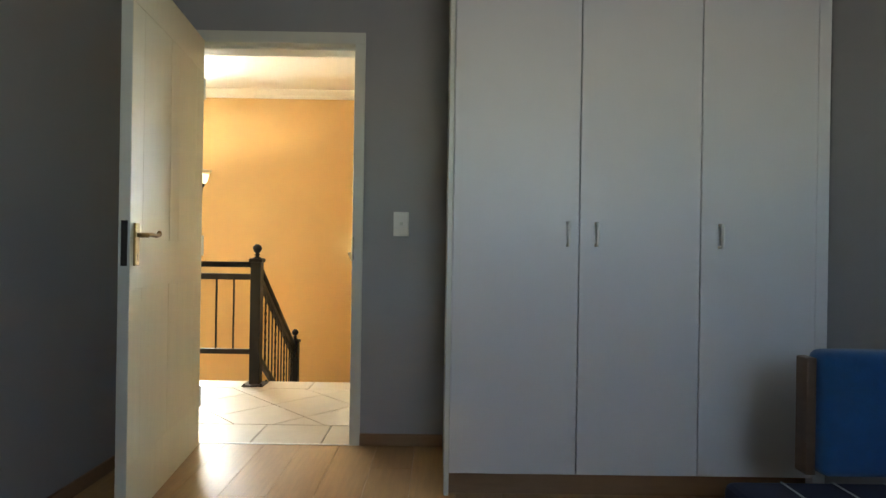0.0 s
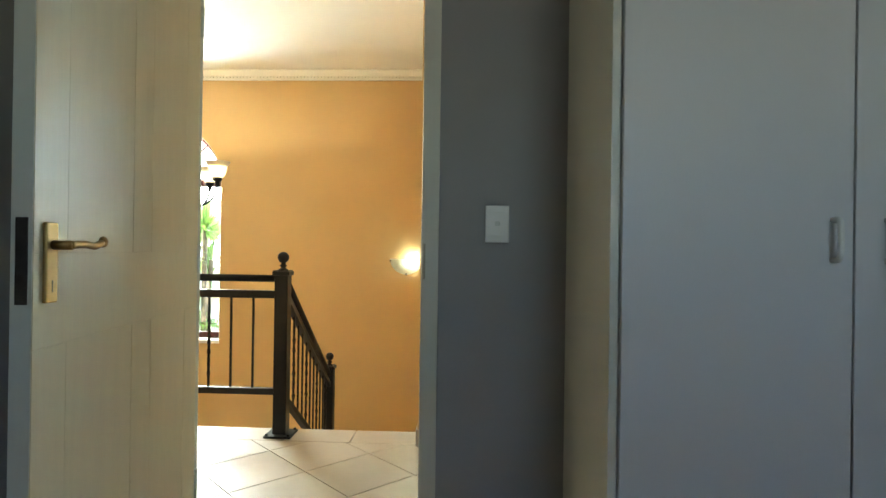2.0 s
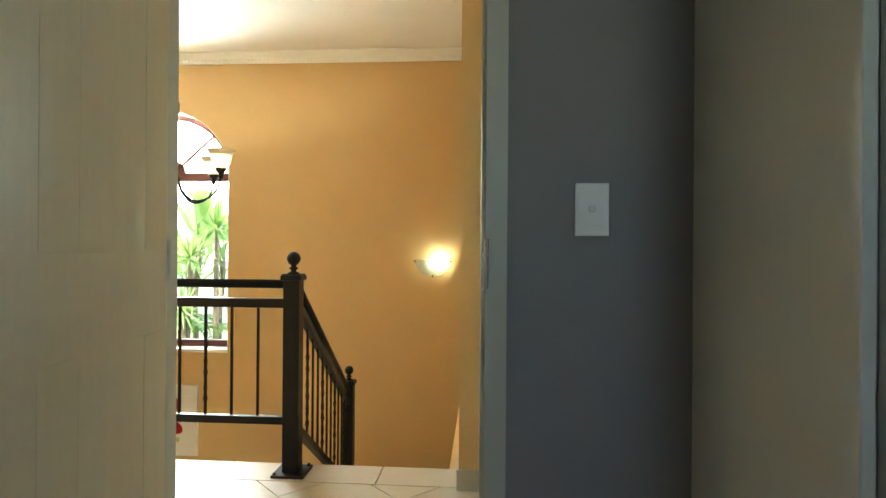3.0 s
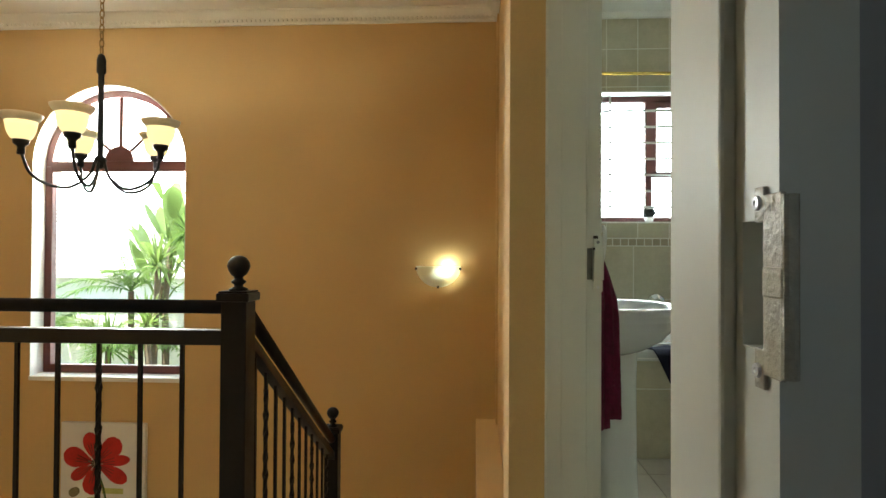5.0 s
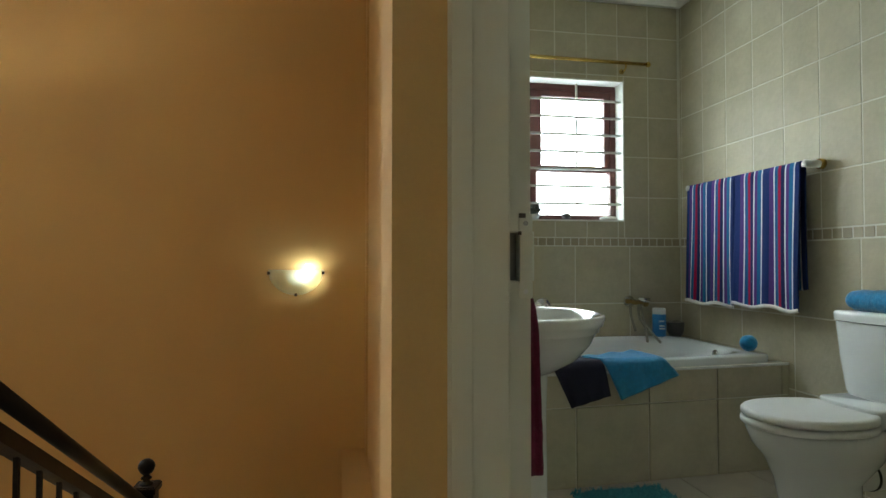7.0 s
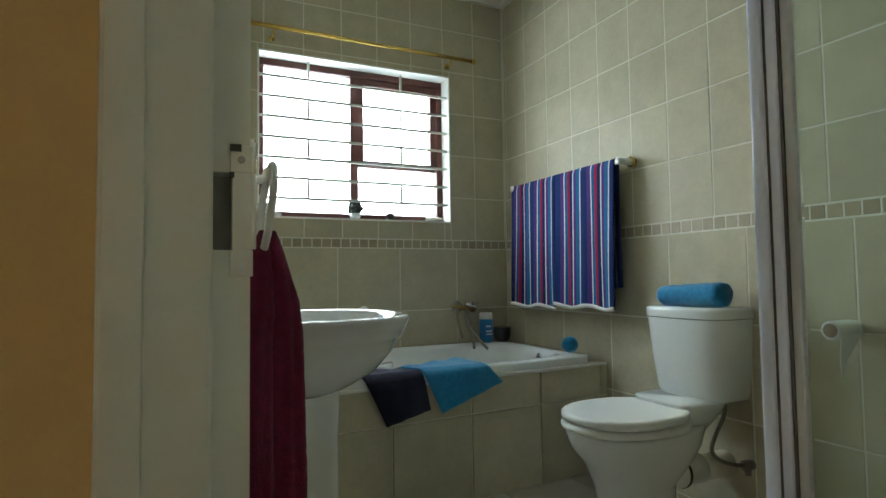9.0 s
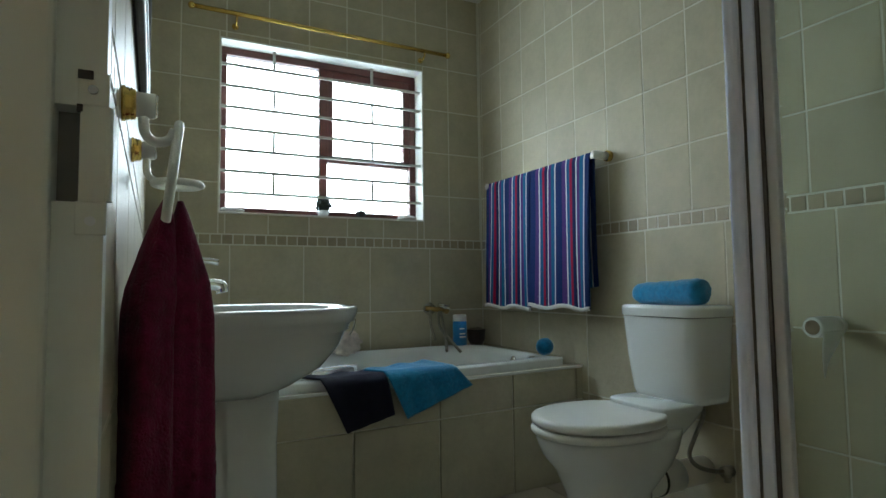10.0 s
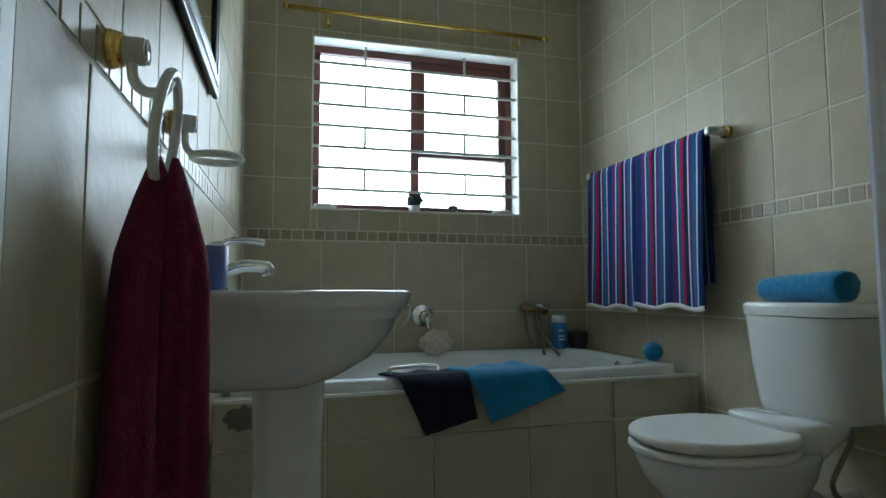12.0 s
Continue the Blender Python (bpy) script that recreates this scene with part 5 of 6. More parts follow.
def towel_ring():
    h = thing("towel_ring", "white towel ring on a brass mount", "towel ring")
    y, z = 1.395, 1.128
    ring_mount(h, y, z)
    part("hook", tube(bmesh.new(), curve_pts([(XL + 0.026, y, z - 0.01), (XL + 0.028, y + 0.005, z - 0.035), (XL + 0.040, y + 0.015, z - 0.045), (XL + 0.058, y + 0.02, z - 0.04), (XL + 0.066, y + 0.02, z - 0.025)], 5), 0.007, 8), PLASTIC, h, smooth=True)
    c = Vector((XL + 0.063, y + 0.02, z - 0.090))
    pts = [c + Vector((0.008 * math.sin(2 * math.pi * i / 36) , 0.057 * math.cos(2 * math.pi * i / 36), 0.072 * math.sin(2 * math.pi * i / 36))) for i in range(36)]
    part("ring", tube(bmesh.new(), pts, 0.0065, 10, True), PLASTIC, h, smooth=True)
    # crimson towel pulled through the ring, two hanging folds
    t = thing("hand_towel", "crimson terry hand towel hanging in the towel ring", "towel")
    zt = z - 0.148
    for k, (oy, ox, zb, ph) in enumerate(((-0.008, -0.023, 0.47, 0.0), (0.012, 0.022, 0.50, 1.9))):
        rings = []
        n = 40
        for i in range(30):
            s = i / 29
            zz = zt + 0.022 - (zt - zb) * s
            w = 0.009 + 0.034 * min(1, s * 4.2) ** 0.7 + 0.012 * s
            dpt = 0.004 + (0.022 if k else 0.032) * min(1, s * 4.0) ** 0.75 + 0.006 * s
            ring = []
            for j in range(n):
                a = 2 * math.pi * j / n
                ripple = 1 + 0.16 * math.sin(3 * a + ph + 1.5 * s) * min(1, 3 * s) + 0.07 * math.sin(7 * a + 2 * ph + 3 * s) * min(1, 3 * s)
                fuzz = 1 + 0.03 * noise.noise((math.cos(a) * 6 + k * 9, math.sin(a) * 6, zz * 55))
                ring.append((XL + 0.065 + ox * (0.42 + 0.58 * min(1, 3.0 * s)) + (0.006 * s if k else 0.0) + dpt * ripple * fuzz * math.cos(a), y + 0.02 + oy * (0.35 + 0.65 * min(1, 3 * s)) + w * ripple * fuzz * math.sin(a), zz))
            rings.append(ring)
        part("fold", loft(bmesh.new(), rings), CRIMSON, t, smooth=True)
        part("band", loft(bmesh.new(), [[(p[0] + (p[0] - XL - 0.08) * 0.02, p[1], p[2]) for p in rings[q]] for q in (22, 23)]), CRIMSON, t, smooth=True)
    d = thing("soap_ring", "white soap dish ring on a brass mount", "soap holder")
    y, z = 1.775, 1.148
    ring_mount(d, y, z)
    part("arm", tube(bmesh.new(), curve_pts([(XL + 0.026, y, z - 0.01), (XL + 0.028, y, z - 0.045), (XL + 0.044, y, z - 0.06)], 5), 0.007, 8), PLASTIC, d, smooth=True)
    pts = [Vector((XL + 0.082 + 0.043 * math.cos(2 * math.pi * i / 30), y + 0.043 * math.sin(2 * math.pi * i / 30), z - 0.063)) for i in range(30)]
    part("ring", tube(bmesh.new(), pts, 0.007, 10, True), PLASTIC, d, smooth=True)


towel_ring()


def mirror():
    m = thing("mirror", "wall mirror in a dark frame with speckled silver edging", "mirror")
    y0, y1, z0, z1, w = 1.42, 2.29, 1.365, 2.15, 0.075
    part("glass", boxes((XL + 0.010, XL + 0.014, y0 + w - 0.01, y1 - w + 0.01, z0 + w - 0.01, z1 - w + 0.01)), MIRROR, m)
    part("backing", boxes((XL + 0.001, XL + 0.0095, y0 + 0.01, y1 - 0.01, z0 + 0.01, z1 - 0.01)), RUBBER, m)
    for a, b, c, d in ((y0, y1, z0, z0 + w), (y0, y1, z1 - w, z1), (y0, y0 + w, z0 + w, z1 - w), (y1 - w, y1, z0 + w, z1 - w)):
        part("frame", boxes((XL + 0.006, XL + 0.022, a, b, c, d, 0.005)), POTDARK, m)
    for a, b, c, d in ((y0 + 0.028, y1 - 0.028, z0 + 0.026, z0 + 0.05), (y0 + 0.028, y1 - 0.028, z1 - 0.05, z1 - 0.026), (y0 + 0.026, y0 + 0.05, z0 + 0.052, z1 - 0.052), (y1 - 0.05, y1 - 0.026, z0 + 0.052, z1 - 0.052)):
        part("inlay", boxes((XL + 0.021, XL + 0.025, a, b, c, d, 0.0015)), INLAY, m, "speckled silver inlay")


INLAY = material("speckled_silver", (0.30, 0.32, 0.34), 0.3, 0.6, vary=0.4, scale=120, fine=400, bump=0.3)
mirror()


def shower():
    s = thing("shower_enclosure", "shower enclosure with white aluminium posts and clear glass", "shower")
    px, py = SHOWER
    z1 = 2.62
    part("corner_post", boxes((px - 0.024, px + 0.006, py - 0.008, py + 0.012, 0.06, z1, 0.007, 3)), ALUWHITE, s)
    # solid dark strip that paints the shade between post and inner profile
    part("groove", boxes((px - 0.016, px + 0.004, py - 0.0105, py - 0.0082, 0.06, z1)), SEAL_AND_SHADE, s, "dark strip standing in for shade between the profiles")
    part("inner_profile", boxes((px - 0.017, px + 0.005, py - 0.026, py - 0.0107, 0.06, z1, 0.004, 3)), ALUWHITE, s)
    part("seal", boxes((px - 0.012, px + 0.001, py - 0.030, py - 0.0262, 0.06, z1)), SEAL_AND_SHADE, s, "dark rubber door seal")
    part("seal_strip", boxes((px - 0.010, px + 0.001, py - 0.0435, py - 0.0302, 0.06, z1, 0.002)), STRIPGREY, s, "grey plastic seal strip")
    part("side_glass", boxes((px + 0.000, px + 0.005, 0.175, py - 0.044, 0.07, z1 - 0.6)), SHOWERGLASS, s)
    part("front_glass", boxes((px + 0.009, XR - 0.003, py - 0.003, py + 0.003, 0.07, z1 - 0.6)), SHOWERGLASS, s)
    part("tray", boxes((px - 0.026, XR - 0.002, 0.175, py + 0.03, 0.0, 0.062, 0.01)), PORCELAIN, s)


STRIPGREY = material("grey_seal_plastic", (0.50, 0.53, 0.58), 0.3, vary=0.06, scale=8, bump=0.02)
ALUWHITE = material("white_coated_aluminium", (0.70, 0.78, 0.98), 0.2, 0.0, vary=0.03, scale=6, bump=0.02)
SHOWER = (0.83, 0.985)
shower()


def floor_mat():
    m = bmesh.new()
    c = Vector((0.97, 2.36, 0))
    loft(m, [oval(c.x, c.y, z, 0.22 * k, 0.125 * k, 40, 3) for z, k in ((0.0, 0.98), (0.012, 1.0), (0.02, 0.96))])
    rnd = random.Random(4)
    for _ in range(1500):
        x, y = c.x + rnd.uniform(-0.21, 0.21), c.y + rnd.uniform(-0.12, 0.12)
        a = rnd.uniform(0, 6.28)
        d = Vector((math.cos(a), math.sin(a), 0))
        p, t = Vector((x, y, 0.015)), Vector((x, y, 0.034)) + d * 0.014
        q = d.cross(Vector((0, 0, 1))) * 0.004
        v = [m.verts.new(k) for k in (p - q, p + q, t)]
        w = m.verts.new(p + d * 0.004)
        m.faces.new(v)
        m.faces.new((v[0], w, v[2])), m.faces.new((v[1], w, v[2]))
    tagged(make("bath_mat", m, SHAG), "turquoise shaggy bath mat on the tiled floor", "bath mat")


floor_mat()


def sill_things():
    z = BZ0 + 0.008
    y = YB + 0.05
    for x, r in ((0.52, 0.055), (1.475, 0.05)):
        bm = ball(bmesh.new(), (x, y, z + 0.013), r, 22, (1.15, 0.6, 0.33))
        for v in bm.verts:
            v.co += (v.co - Vector((x, y, z + 0.013))) * 0.22 * noise.noise(v.co * 60)
        for v in bm.verts:
            v.co.z = max(v.co.z, z)
        tagged(make("seashell", bm, STONE, smooth=True), "pale rough seashell on the window sill", "shell", "shells on the sill")
    c = thing("cactus_pot", "small round cactus in a white pot on the sill", "cactus")
    part("pot", lathe(bmesh.new(), [(0.024, 0), (0.032, 0.02), (0.034, 0.034), (0.0, 0.034)], (0.985, y, z), 18), PORCELAIN, c, smooth=True)
    bm = ball(bmesh.new(), (0.985, y, z + 0.058), 0.036, 24, (1.15, 1, 0.95))
    for v in bm.verts:
        v.co += (v.co - Vector((0.985, y, z + 0.055))) * 0.42 * noise.noise(v.co * 75)
    part("cactus", bm, CACTUS, c)
    for k in (-1, 1):
        part("shoot", rod(bmesh.new(), (0.985 + k * 0.022, y, z + 0.078), (0.985 + k * 0.027, y, z + 0.102), 0.014, 0.008), CACTUS, c)
    p = thing("small_pot", "small dark clay pot on the window sill", "pot")
    part("pot", lathe(bmesh.new(), [(0.017, 0), (0.028, 0.018), (0.027, 0.035), (0.024, 0.04), (0.02, 0.04), (0.0, 0.03)], (1.195, y, z), 18), POTDARK, p, smooth=True)
    part("soil", ball(bmesh.new(), (1.195, y, z + 0.034), 0.02, 10, (1, 1, 0.6)), DAMP, p)


sill_things()
patch = bmesh.new()
loft(patch, [[(0.225 + 0.060 * (1 + 0.3 * noise.noise((k * 0.9, 3, 1))) * math.cos(2 * math.pi * k / 24), yy, 0.450 + 0.036 * (1 + 0.3 * noise.noise((k * 0.9, 7, 1))) * math.sin(2 * math.pi * k / 24)) for k in range(24)] for yy in (BY - 0.0005 + SKEW * (0.225 - XR), BY - 0.007 + SKEW * (0.225 - XR))])
tagged(make("tile_damage", patch, DAMP), "patch of broken tile showing bare plaster", "damaged tile", kind="structure")


# ---- outside the windows ----
structure("ground", boxes((-400, 400, 4.2, 900, -3.0, -2.9)), GRASS, "garden lawn reaching the horizon", "ground")
structure("backdrop", boxes((-160, 160, 120, 120.2, -3, 90)), HAZE, "bright white hazy sky", "sky")


def neighbour_house():
    h = thing("house", "neighbouring house with pale walls and a grey tiled roof", "house")
    part("wall", boxes((-17, -6, 16, 24, -2.9, 0.4)), PLASTER, h)
    x0, x1, ya, za, yb, zb = -17.6, -5.4, 15.4, 0.35, 20, 2.9
    bm = bmesh.new()
    vs = [bm.verts.new(p) for p in ((x0, ya, za), (x1, ya, za), (x1 - 2.5, yb, zb), (x0 + 2.5, yb, zb), (x1, 24.6, za), (x0, 24.6, za))]
    for f in ((0, 1, 2, 3), (1, 4, 2), (4, 5, 3, 2), (5, 0, 3), (5, 4, 1, 0)):
        bm.faces.new([vs[i] for i in f])
    part("roof", bm, ROOFTILE, h)
    tiles = bmesh.new()
    for r in range(16):
        t0 = r / 16
        y, z = ya + (yb - ya) * t0, za + (zb - za) * t0
        xa, xb = x0 + 2.5 * t0, x1 - 2.5 * t0
        n = int((xb - xa) / 0.3)
        for i in range(n):
            xx = xa + (xb - xa) * i / n
            box(tiles, xx + 0.006, xx + 0.294, y, y + 0.31, z + 0.045, z + 0.065)
    o = part("roof_tiles", tiles, ROOFTILE, h)
    o["kind"] = "stuff"


neighbour_house()
structure("garden_wall", boxes((-14, 3, 9.2, 9.4, -2.9, 0.05), (-14, 3, 9.15, 9.45, 0.05, 0.13)), PLASTER, "pale plastered garden wall with a coping")


def blade(bm, base, heading, length, width, rise, droop, n=9):
    d = Vector((math.cos(heading), math.sin(heading), 0))
    s = Vector((-d.y, d.x, 0))
    prev = None
    for i in range(n + 1):
        t = i / n
        p = Vector(base) + d * length * t * math.cos(rise) * (1 - 0.15 * t) + Vector((0, 0, length * (math.sin(rise) * t - droop * t * t)))
        w = width * math.sin(math.pi * min(0.98, 0.12 + 0.88 * t)) ** 0.8 * 0.5
        a, m, b = bm.verts.new(p - s * w + Vector((0, 0, w * 0.35))), bm.verts.new(p), bm.verts.new(p + s * w + Vector((0, 0, w * 0.35)))
        if prev:
            bm.faces.new((prev[0], prev[1], m, a)), bm.faces.new((prev[1], prev[2], b, m))
        prev = (a, m, b)


def frond(bm, base, heading, length, rise, droop, rnd):
    """A feather palm leaf: a thin rib with narrow leaflets to both sides."""
    d = Vector((math.cos(heading), math.sin(heading), 0))
    n = 22
    pts = [Vector(base) + d * length * (i / n) * math.cos(rise) + Vector((0, 0, length * (math.sin(rise) * i / n - droop * (i / n) ** 2))) for i in range(n + 1)]
    tube(bm, pts[::3], 0.008, 5)
    for i in range(3, n):
        for side in (-1, 1):
            ln = length * 0.34 * math.sin(math.pi * (0.12 + 0.8 * i / n)) * rnd.uniform(0.85, 1.1)
            blade(bm, pts[i], heading + side * radians(58), ln, 0.03, rise * 0.3, rnd.uniform(0.15, 0.5), 3)


def garden_plant(kind, x, y, top, seed, mat):
    rnd = random.Random(seed)
    label = {"strelitzia": "tall pale green strelitzia with broad upright leaves", "dracaena": "spiky green dracaena with sword leaves on a thin stem", "palm": "young feather palm with arching fronds"}[kind]
    p = thing(kind, label, "plant", kind + "s in the garden")
    part("trunk", tube(bmesh.new(), curve_pts([(x, y, -2.92), (x + rnd.uniform(-.1, .1), y, (top - 2.9) / 2), (x, y, top - (1.2 if kind == "strelitzia" else 0.0))], 5), 0.045, 8), TRUNK, p, smooth=True)
    bm = bmesh.new()
    if kind == "strelitzia":
        for i in range(11):
            a, lean = rnd.uniform(0, 6.28), rnd.uniform(0.10, 0.45)
            foot = Vector((x, y, top - 1.3 - 0.05 * i))
            tip = foot + Vector((math.cos(a) * lean, math.sin(a) * lean, rnd.uniform(0.35, 0.95)))
            tube(bm, [foot, (foot + tip) / 2 + Vector((0, 0, 0.08)), tip], 0.014, 5)
            blade(bm, tip, a, rnd.uniform(0.55, 0.9), rnd.uniform(0.17, 0.26), rnd.uniform(0.95, 1.4), rnd.uniform(0.1, 0.4))
    elif kind == "dracaena":
        for i in range(95):
            blade(bm, (x, y, top + rnd.uniform(-0.05, 0.05)), rnd.uniform(0, 6.28), rnd.uniform(0.38, 0.62), 0.034, rnd.uniform(-0.5, 1.5), rnd.uniform(0.05, 0.3), 4)
    else:
        for i in range(13):
            frond(bm, (x, y, top), i * 2.4 + rnd.uniform(-0.3, 0.3), rnd.uniform(0.9, 1.25), rnd.uniform(0.35, 1.25), rnd.uniform(0.3, 0.75), rnd)
    part("crown", bm, mat, p, smooth=True)


for kind, x, y, top, seed, mat in (("strelitzia", -4.95, 8.3, 2.35, 1, LEAFPALE), ("strelitzia", -5.3, 8.7, 1.75, 2, LEAFPALE), ("strelitzia", -4.6, 8.5, 2.0, 14, LEAFPALE), ("dracaena", -4.74, 7.6, 0.87, 3, LEAFPALE),
                                     ("dracaena", -4.78, 7.4, 0.02, 6, LEAFPALE), ("dracaena", -4.45, 7.9, 1.35, 9, LEAF), ("palm", -5.45, 8.1, 0.45, 5, LEAF), ("palm", -6.2, 8.4, -0.5, 8, LEAFPALE), ("dracaena", -5.6, 7.8, -0.35, 11, LEAF),
                                     ("palm", -5.05, 8.0, -0.45, 12, LEAF), ("palm", -7.3, 8.7, -0.3, 13, LEAF)):
    garden_plant(kind, x, y, top, seed, mat)


# ---- pieces: planks and tiles ----
MESHES = {}


def piece(name, mat, parent, size, centre, key_axis):
    """One thin bevelled piece; pieces of one size share a mesh."""
    key = (name, mat.name, key_axis, tuple(round(s, 3) for s in size))
    if key not in MESHES:
        bm = box(bmesh.new(), -size[0] / 2, size[0] / 2, -size[1] / 2, size[1] / 2, -size[2] / 2, size[2] / 2)
        edge = [e for e in bm.edges]
        face = {"x+": (0, 1), "x-": (0, -1), "y-": (1, -1), "z+": (2, 1)}[key_axis]
        top = [e for e in edge if all(v.co[face[0]] * face[1] > 0 for v in e.verts)]
        bmesh.ops.bevel(bm, geom=top, offset=0.0015, segments=1, affect="EDGES")
        bmesh.ops.recalc_face_normals(bm, faces=bm.faces)
        me = bpy.data.meshes.new(name)
        bm.to_mesh(me)
        bm.free()
        me.materials.append(mat)
        MESHES[key] = me
    ob = new(name, MESHES[key])
    ob.parent, ob.location = parent, centre
    return ob


def cut(rect, hole):
    """A rectangle (a0, a1, z0, z1) less a hole, as rectangles."""
    a0, a1, z0, z1 = rect
    if not hole or a1 <= hole[0] or a0 >= hole[1] or z1 <= hole[2] or z0 >= hole[3]:
        return [rect]
    out = []
    if a0 < hole[0]:
        out.append((a0, hole[0], z0, z1))
    if a1 > hole[1]:
        out.append((hole[1], a1, z0, z1))
    m0, m1 = max(a0, hole[0]), min(a1, hole[1])
    if z0 < hole[2]:
        out.append((m0, m1, z0, hole[2]))
    if z1 > hole[3]:
        out.append((m0, m1, hole[3], z1))
    return out


G = 0.0031     # half a joint
ROWS_UP = [(1.142 + 0.255 * i, 1.142 + 0.255 * (i + 1)) for i in range(6)]
ROWS_LOW = [(0.735, 1.09), (0.38, 0.735), (0.025, 0.38), (0.0, 0.025)]


def tile_wall(parent, lo, hi, start_up, step_up, start_low, step_low, put, hole=None, low_from=0.0):
    def lay(name, mat, a0, a1, z0, z1):
        a0, a1, z1 = max(a0, lo), min(a1, hi), min(z1, 2.655)
        for r in cut((a0, a1, z0, z1), hole):
            if r[1] - r[0] > 0.012 and r[3] - r[2] > 0.012:
                put(name, mat, parent, r[0] + G, r[1] - G, r[2] + G, r[3] - G)
    a = start_up
    while a < hi:
        for z0, z1 in ROWS_UP:
            lay("tile", WALLTILE, a, a + step_up, z0, z1)
        a += step_up
    a = start_low
    while a < hi:
        for z0, z1 in ROWS_LOW:
            if z1 > low_from:
                lay("tile", WALLTILE, a, a + step_low, z0, z1)
        a += step_low
    a = start_low + 0.01
    while a < hi:
        lay("mosaic_tile", LISTEL, a, a + 0.0525, 1.09 + 0.001, 1.142 - 0.001)
        a += 0.0525


def put_back(name, mat, parent, a0, a1, z0, z1):
    piece(name, mat, parent, (a1 - a0, 0.008, z1 - z0), ((a0 + a1) / 2, YB + 0.004, (z0 + z1) / 2), "y-")


def put_right(name, mat, parent, a0, a1, z0, z1):
    piece(name, mat, parent, (0.008, a1 - a0, z1 - z0), (XR + 0.004, (a0 + a1) / 2, (z0 + z1) / 2), "x-")


def put_left(name, mat, parent, a0, a1, z0, z1):
    piece(name, mat, parent, (0.008, a1 - a0, z1 - z0), (XL - 0.004, (a0 + a1) / 2, (z0 + z1) / 2), "x+")


tile_wall(bpy.data.objects["wall_bathroom_back"], XL, XR, 0.274 - 0.2074, 0.2074, 0.143, 0.363, put_back, (BX0, BX1, BZ0, BZ1), 0.4)
tile_wall(bpy.data.objects["wall_bathroom_right"], 0.172, YB, 1.986 - 0.2135 * 9, 0.2135, 1.49 - 0.363 * 4, 0.363, put_right)
tile_wall(bpy.data.objects["wall_bathroom_door"], YJ + 0.052, YB, 1.02, 0.2135, 0.97, 0.363, put_left)

surround = bpy.data.objects["bath_surround"]
x = 0.83 - 0.357 * 2
for i in range(6):
    for z0, z1 in ((0.352, BT - 0.008), (0.0, 0.352)):
        a0, a1 = max(x, XL) + G, min(x + 0.357, XR) - G
        if a1 - a0 > 0.02:
            piece("tile", WALLTILE, surround, (a1 - a0, 0.008, z1 - z0 - 2 * G), ((a0 + a1) / 2, BY + 0.004 + SKEW * ((a0 + a1) / 2 - XR), (z0 + z1) / 2), "y-").rotation_euler = (0, 0, math.atan(SKEW))
    x += 0.357


def clip_poly(poly, a, b, c):
    """The part of a polygon where a*x + b*y <= c."""
    out = []
    for i, p in enumerate(poly):
        q = poly[(i + 1) % len(poly)]
        dp, dq = a * p[0] + b * p[1] - c, a * q[0] + b * q[1] - c
        if dp <= 0:
            out.append(p)
        if dp * dq < 0:
            t = dp / (dp - dq)
            out.append((p[0] + (q[0] - p[0]) * t, p[1] + (q[1] - p[1]) * t))
    return out


landing = bpy.data.objects["floor_landing"]


def floor_piece(poly, parent):
    area = abs(sum(p[0] * q[1] - q[0] * p[1] for p, q in zip(poly, poly[1:] + poly[:1]))) / 2 if len(poly) > 2 else 0
    if area > 0.0008:
        c = (sum(p[0] for p in poly) / len(poly), sum(p[1] for p in poly) / len(poly))
        ob = make("tile", slab([(p[0] - c[0], p[1] - c[1]) for p in poly], -0.009, 0.0), FLOORTILE, parent)
        ob.location = (c[0], c[1], 0)


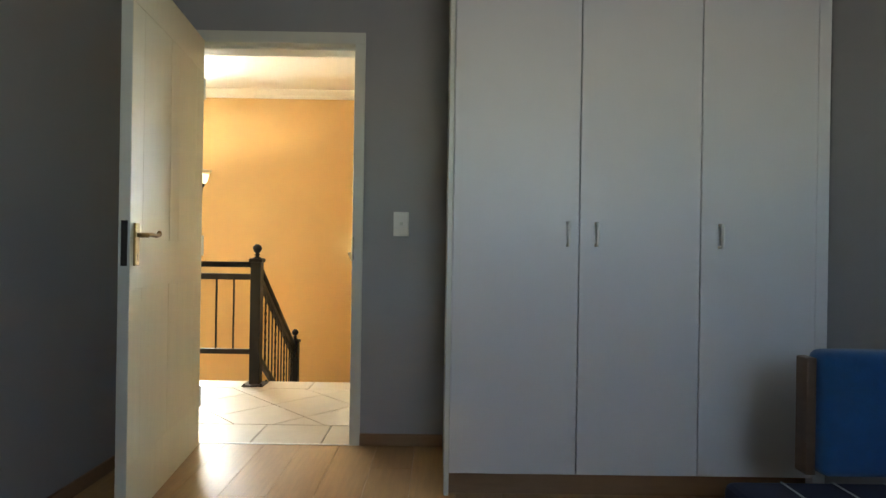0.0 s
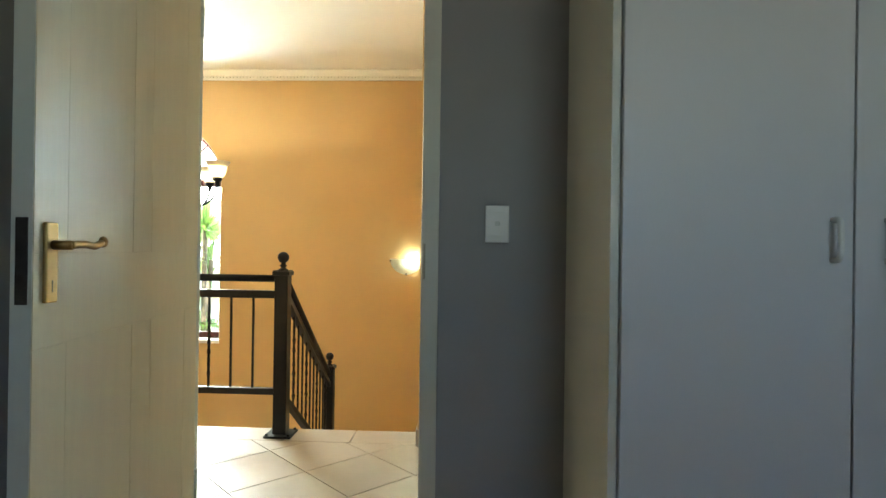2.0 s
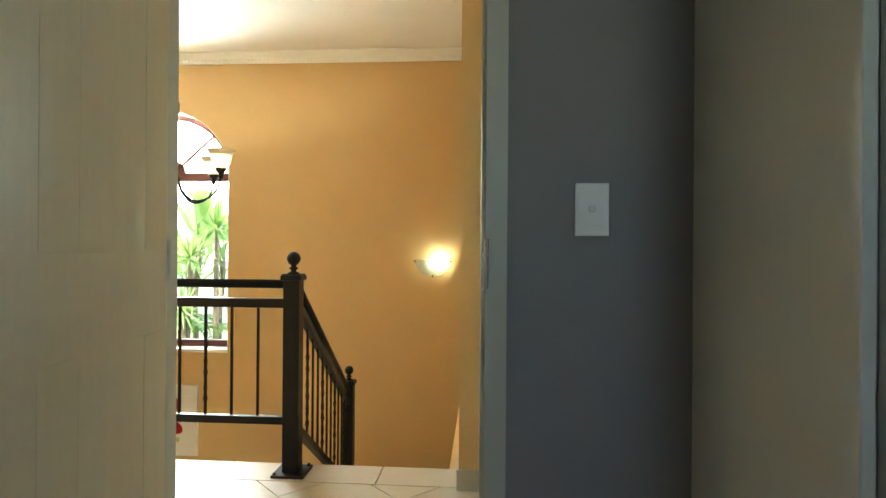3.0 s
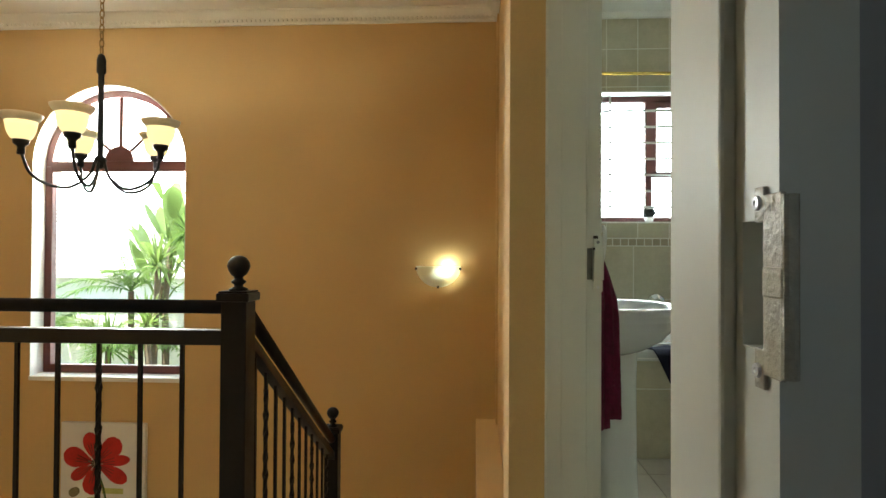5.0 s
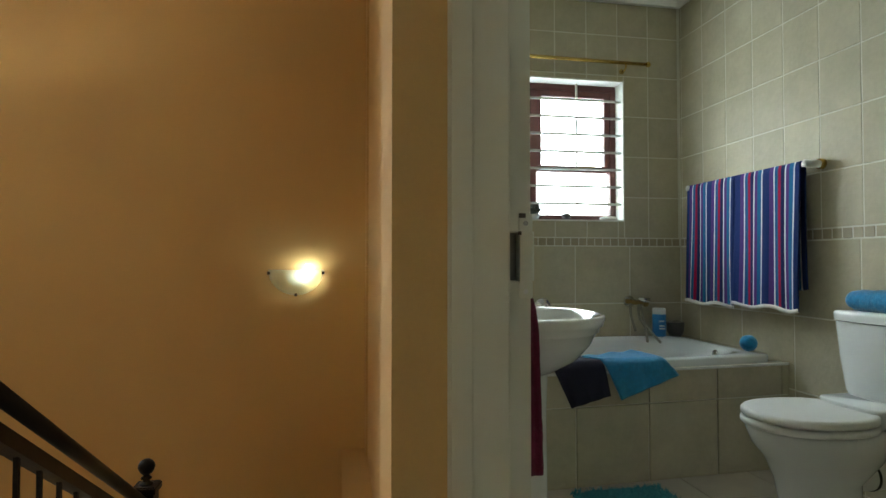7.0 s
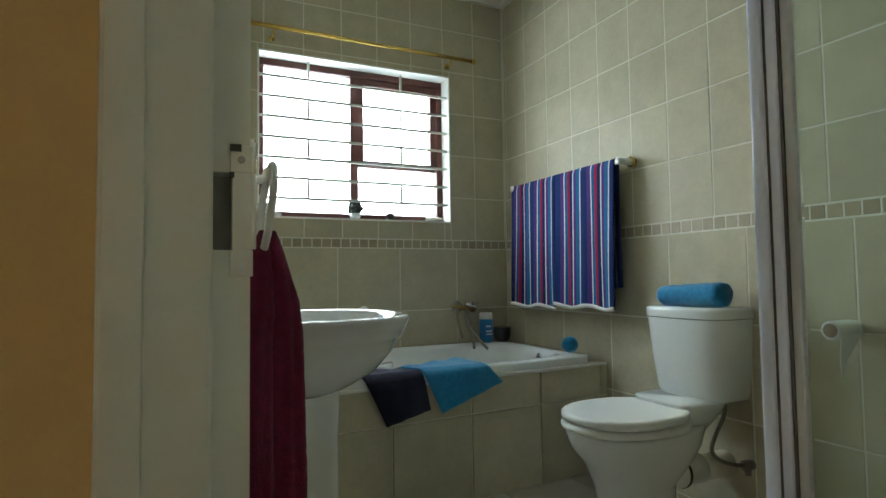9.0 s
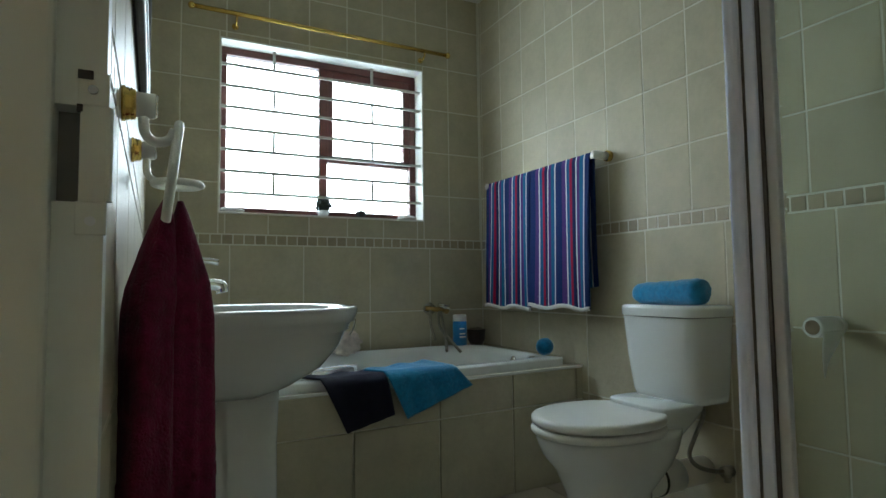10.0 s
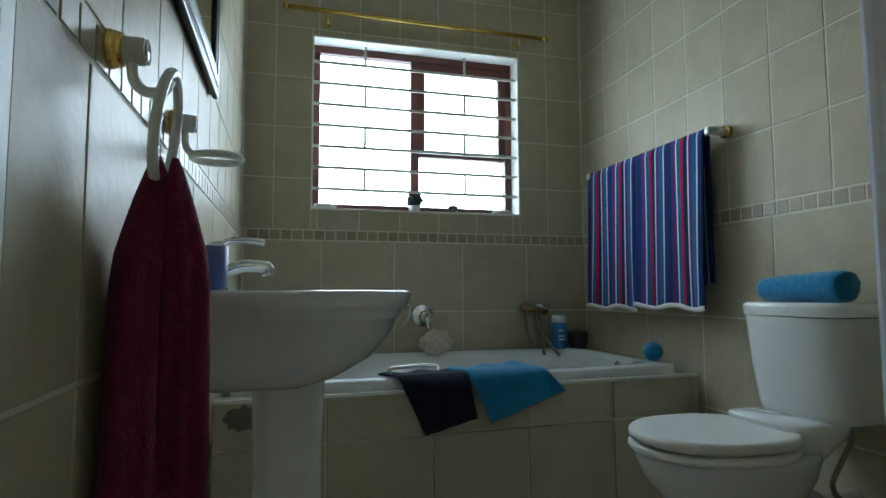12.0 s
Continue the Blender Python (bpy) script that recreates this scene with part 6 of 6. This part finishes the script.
x = -0.149 - 0.362 * 12
while x < 0.02:
    for y0, y1, off in ((0.0, 0.31, 0.0), (1.13, 1.34, 0.04)):
        lim = 0.018 if y0 == 0 else -0.105
        a0, a1 = x + off + G, min(x + off + 0.362, lim) - G
        if a1 - a0 < 0.02:
            continue
        ya = y0 + G if y0 else 0.157
        poly = [(a0, ya), (a1, ya), (a1, y1 - G), (a0, y1 - G)]
        b0, b1 = max(a0, -0.846), min(a1, -0.002)
        if not y0 and b1 - b0 > 0.02:
            poly = [(b0, 0.004), (b1, 0.004), (b1, y1 - G), (b0, y1 - G)]
            if a0 < b0 - 0.01:
                floor_piece([(a0, ya), (b0 - G, ya), (b0 - G, y1 - G), (a0, y1 - G)], landing)
        floor_piece(poly, landing)
    x += 0.362
H = 0.256
for i in range(-18, 8):
    for j in range(-6, 8):
        if (i + j) % 2:
            continue
        cx, cy = -0.593 + H * i, 0.719 + H * (j + 1)
        k = H - 0.0035
        poly = [(cx - k, cy), (cx, cy - k), (cx + k, cy), (cx, cy + k)]
        for a, b, c in ((0, -1, -0.31 - G), (0, 1, 1.13 - G), (1, 0, -0.008), (-1, 0, 4.4)):
            poly = clip_poly(poly, a, b, c) if len(poly) > 2 else []
        if len(poly) > 2:
            floor_piece(poly, landing)
bath_floor = bpy.data.objects["floor_bathroom"]
for i in range(6):
    for j in range(7):
        a0, b0 = max(0.10, -0.10 + 0.362 * i) + G, 0.175 + 0.362 * j + G
        a1, b1 = min(-0.10 + 0.362 * (i + 1), XR) - G, min(0.175 + 0.362 * (j + 1), BY + 0.005) - G
        if a1 - a0 > 0.03 and b1 - b0 > 0.03:
            floor_piece([(a0, b0), (a1, b0), (a1, b1), (a0, b1)], bath_floor)
floor_piece([(XD0 + 0.003, 0.18), (0.097, 0.18), (0.097, YJ - 0.003), (XD0 + 0.003, YJ - 0.003)], bath_floor)

boards = bpy.data.objects["floor_bedroom"]
rnd = random.Random(11)
for i in range(16):
    x0 = -1.0 + 0.19 * i
    y = 0.0 - rnd.uniform(0.1, 1.2)
    y1 = -0.002
    while y1 > -4.34:
        y0 = max(y, -4.35)
        if y1 - y0 > 0.05:
            piece("plank", LAMINATE, boards, (0.1888, round(y1 - y0, 3) - 0.0012, 0.011), (x0 + 0.095, (y0 + y1) / 2, -0.0055), "z+")
        y1, y = y0, y0 - 1.2
structure("trim_threshold", boxes((-0.846, -0.002, -0.012, 0.004, -0.001, 0.003)), PLASTIC, "pale threshold strip under the bedroom door", "threshold")
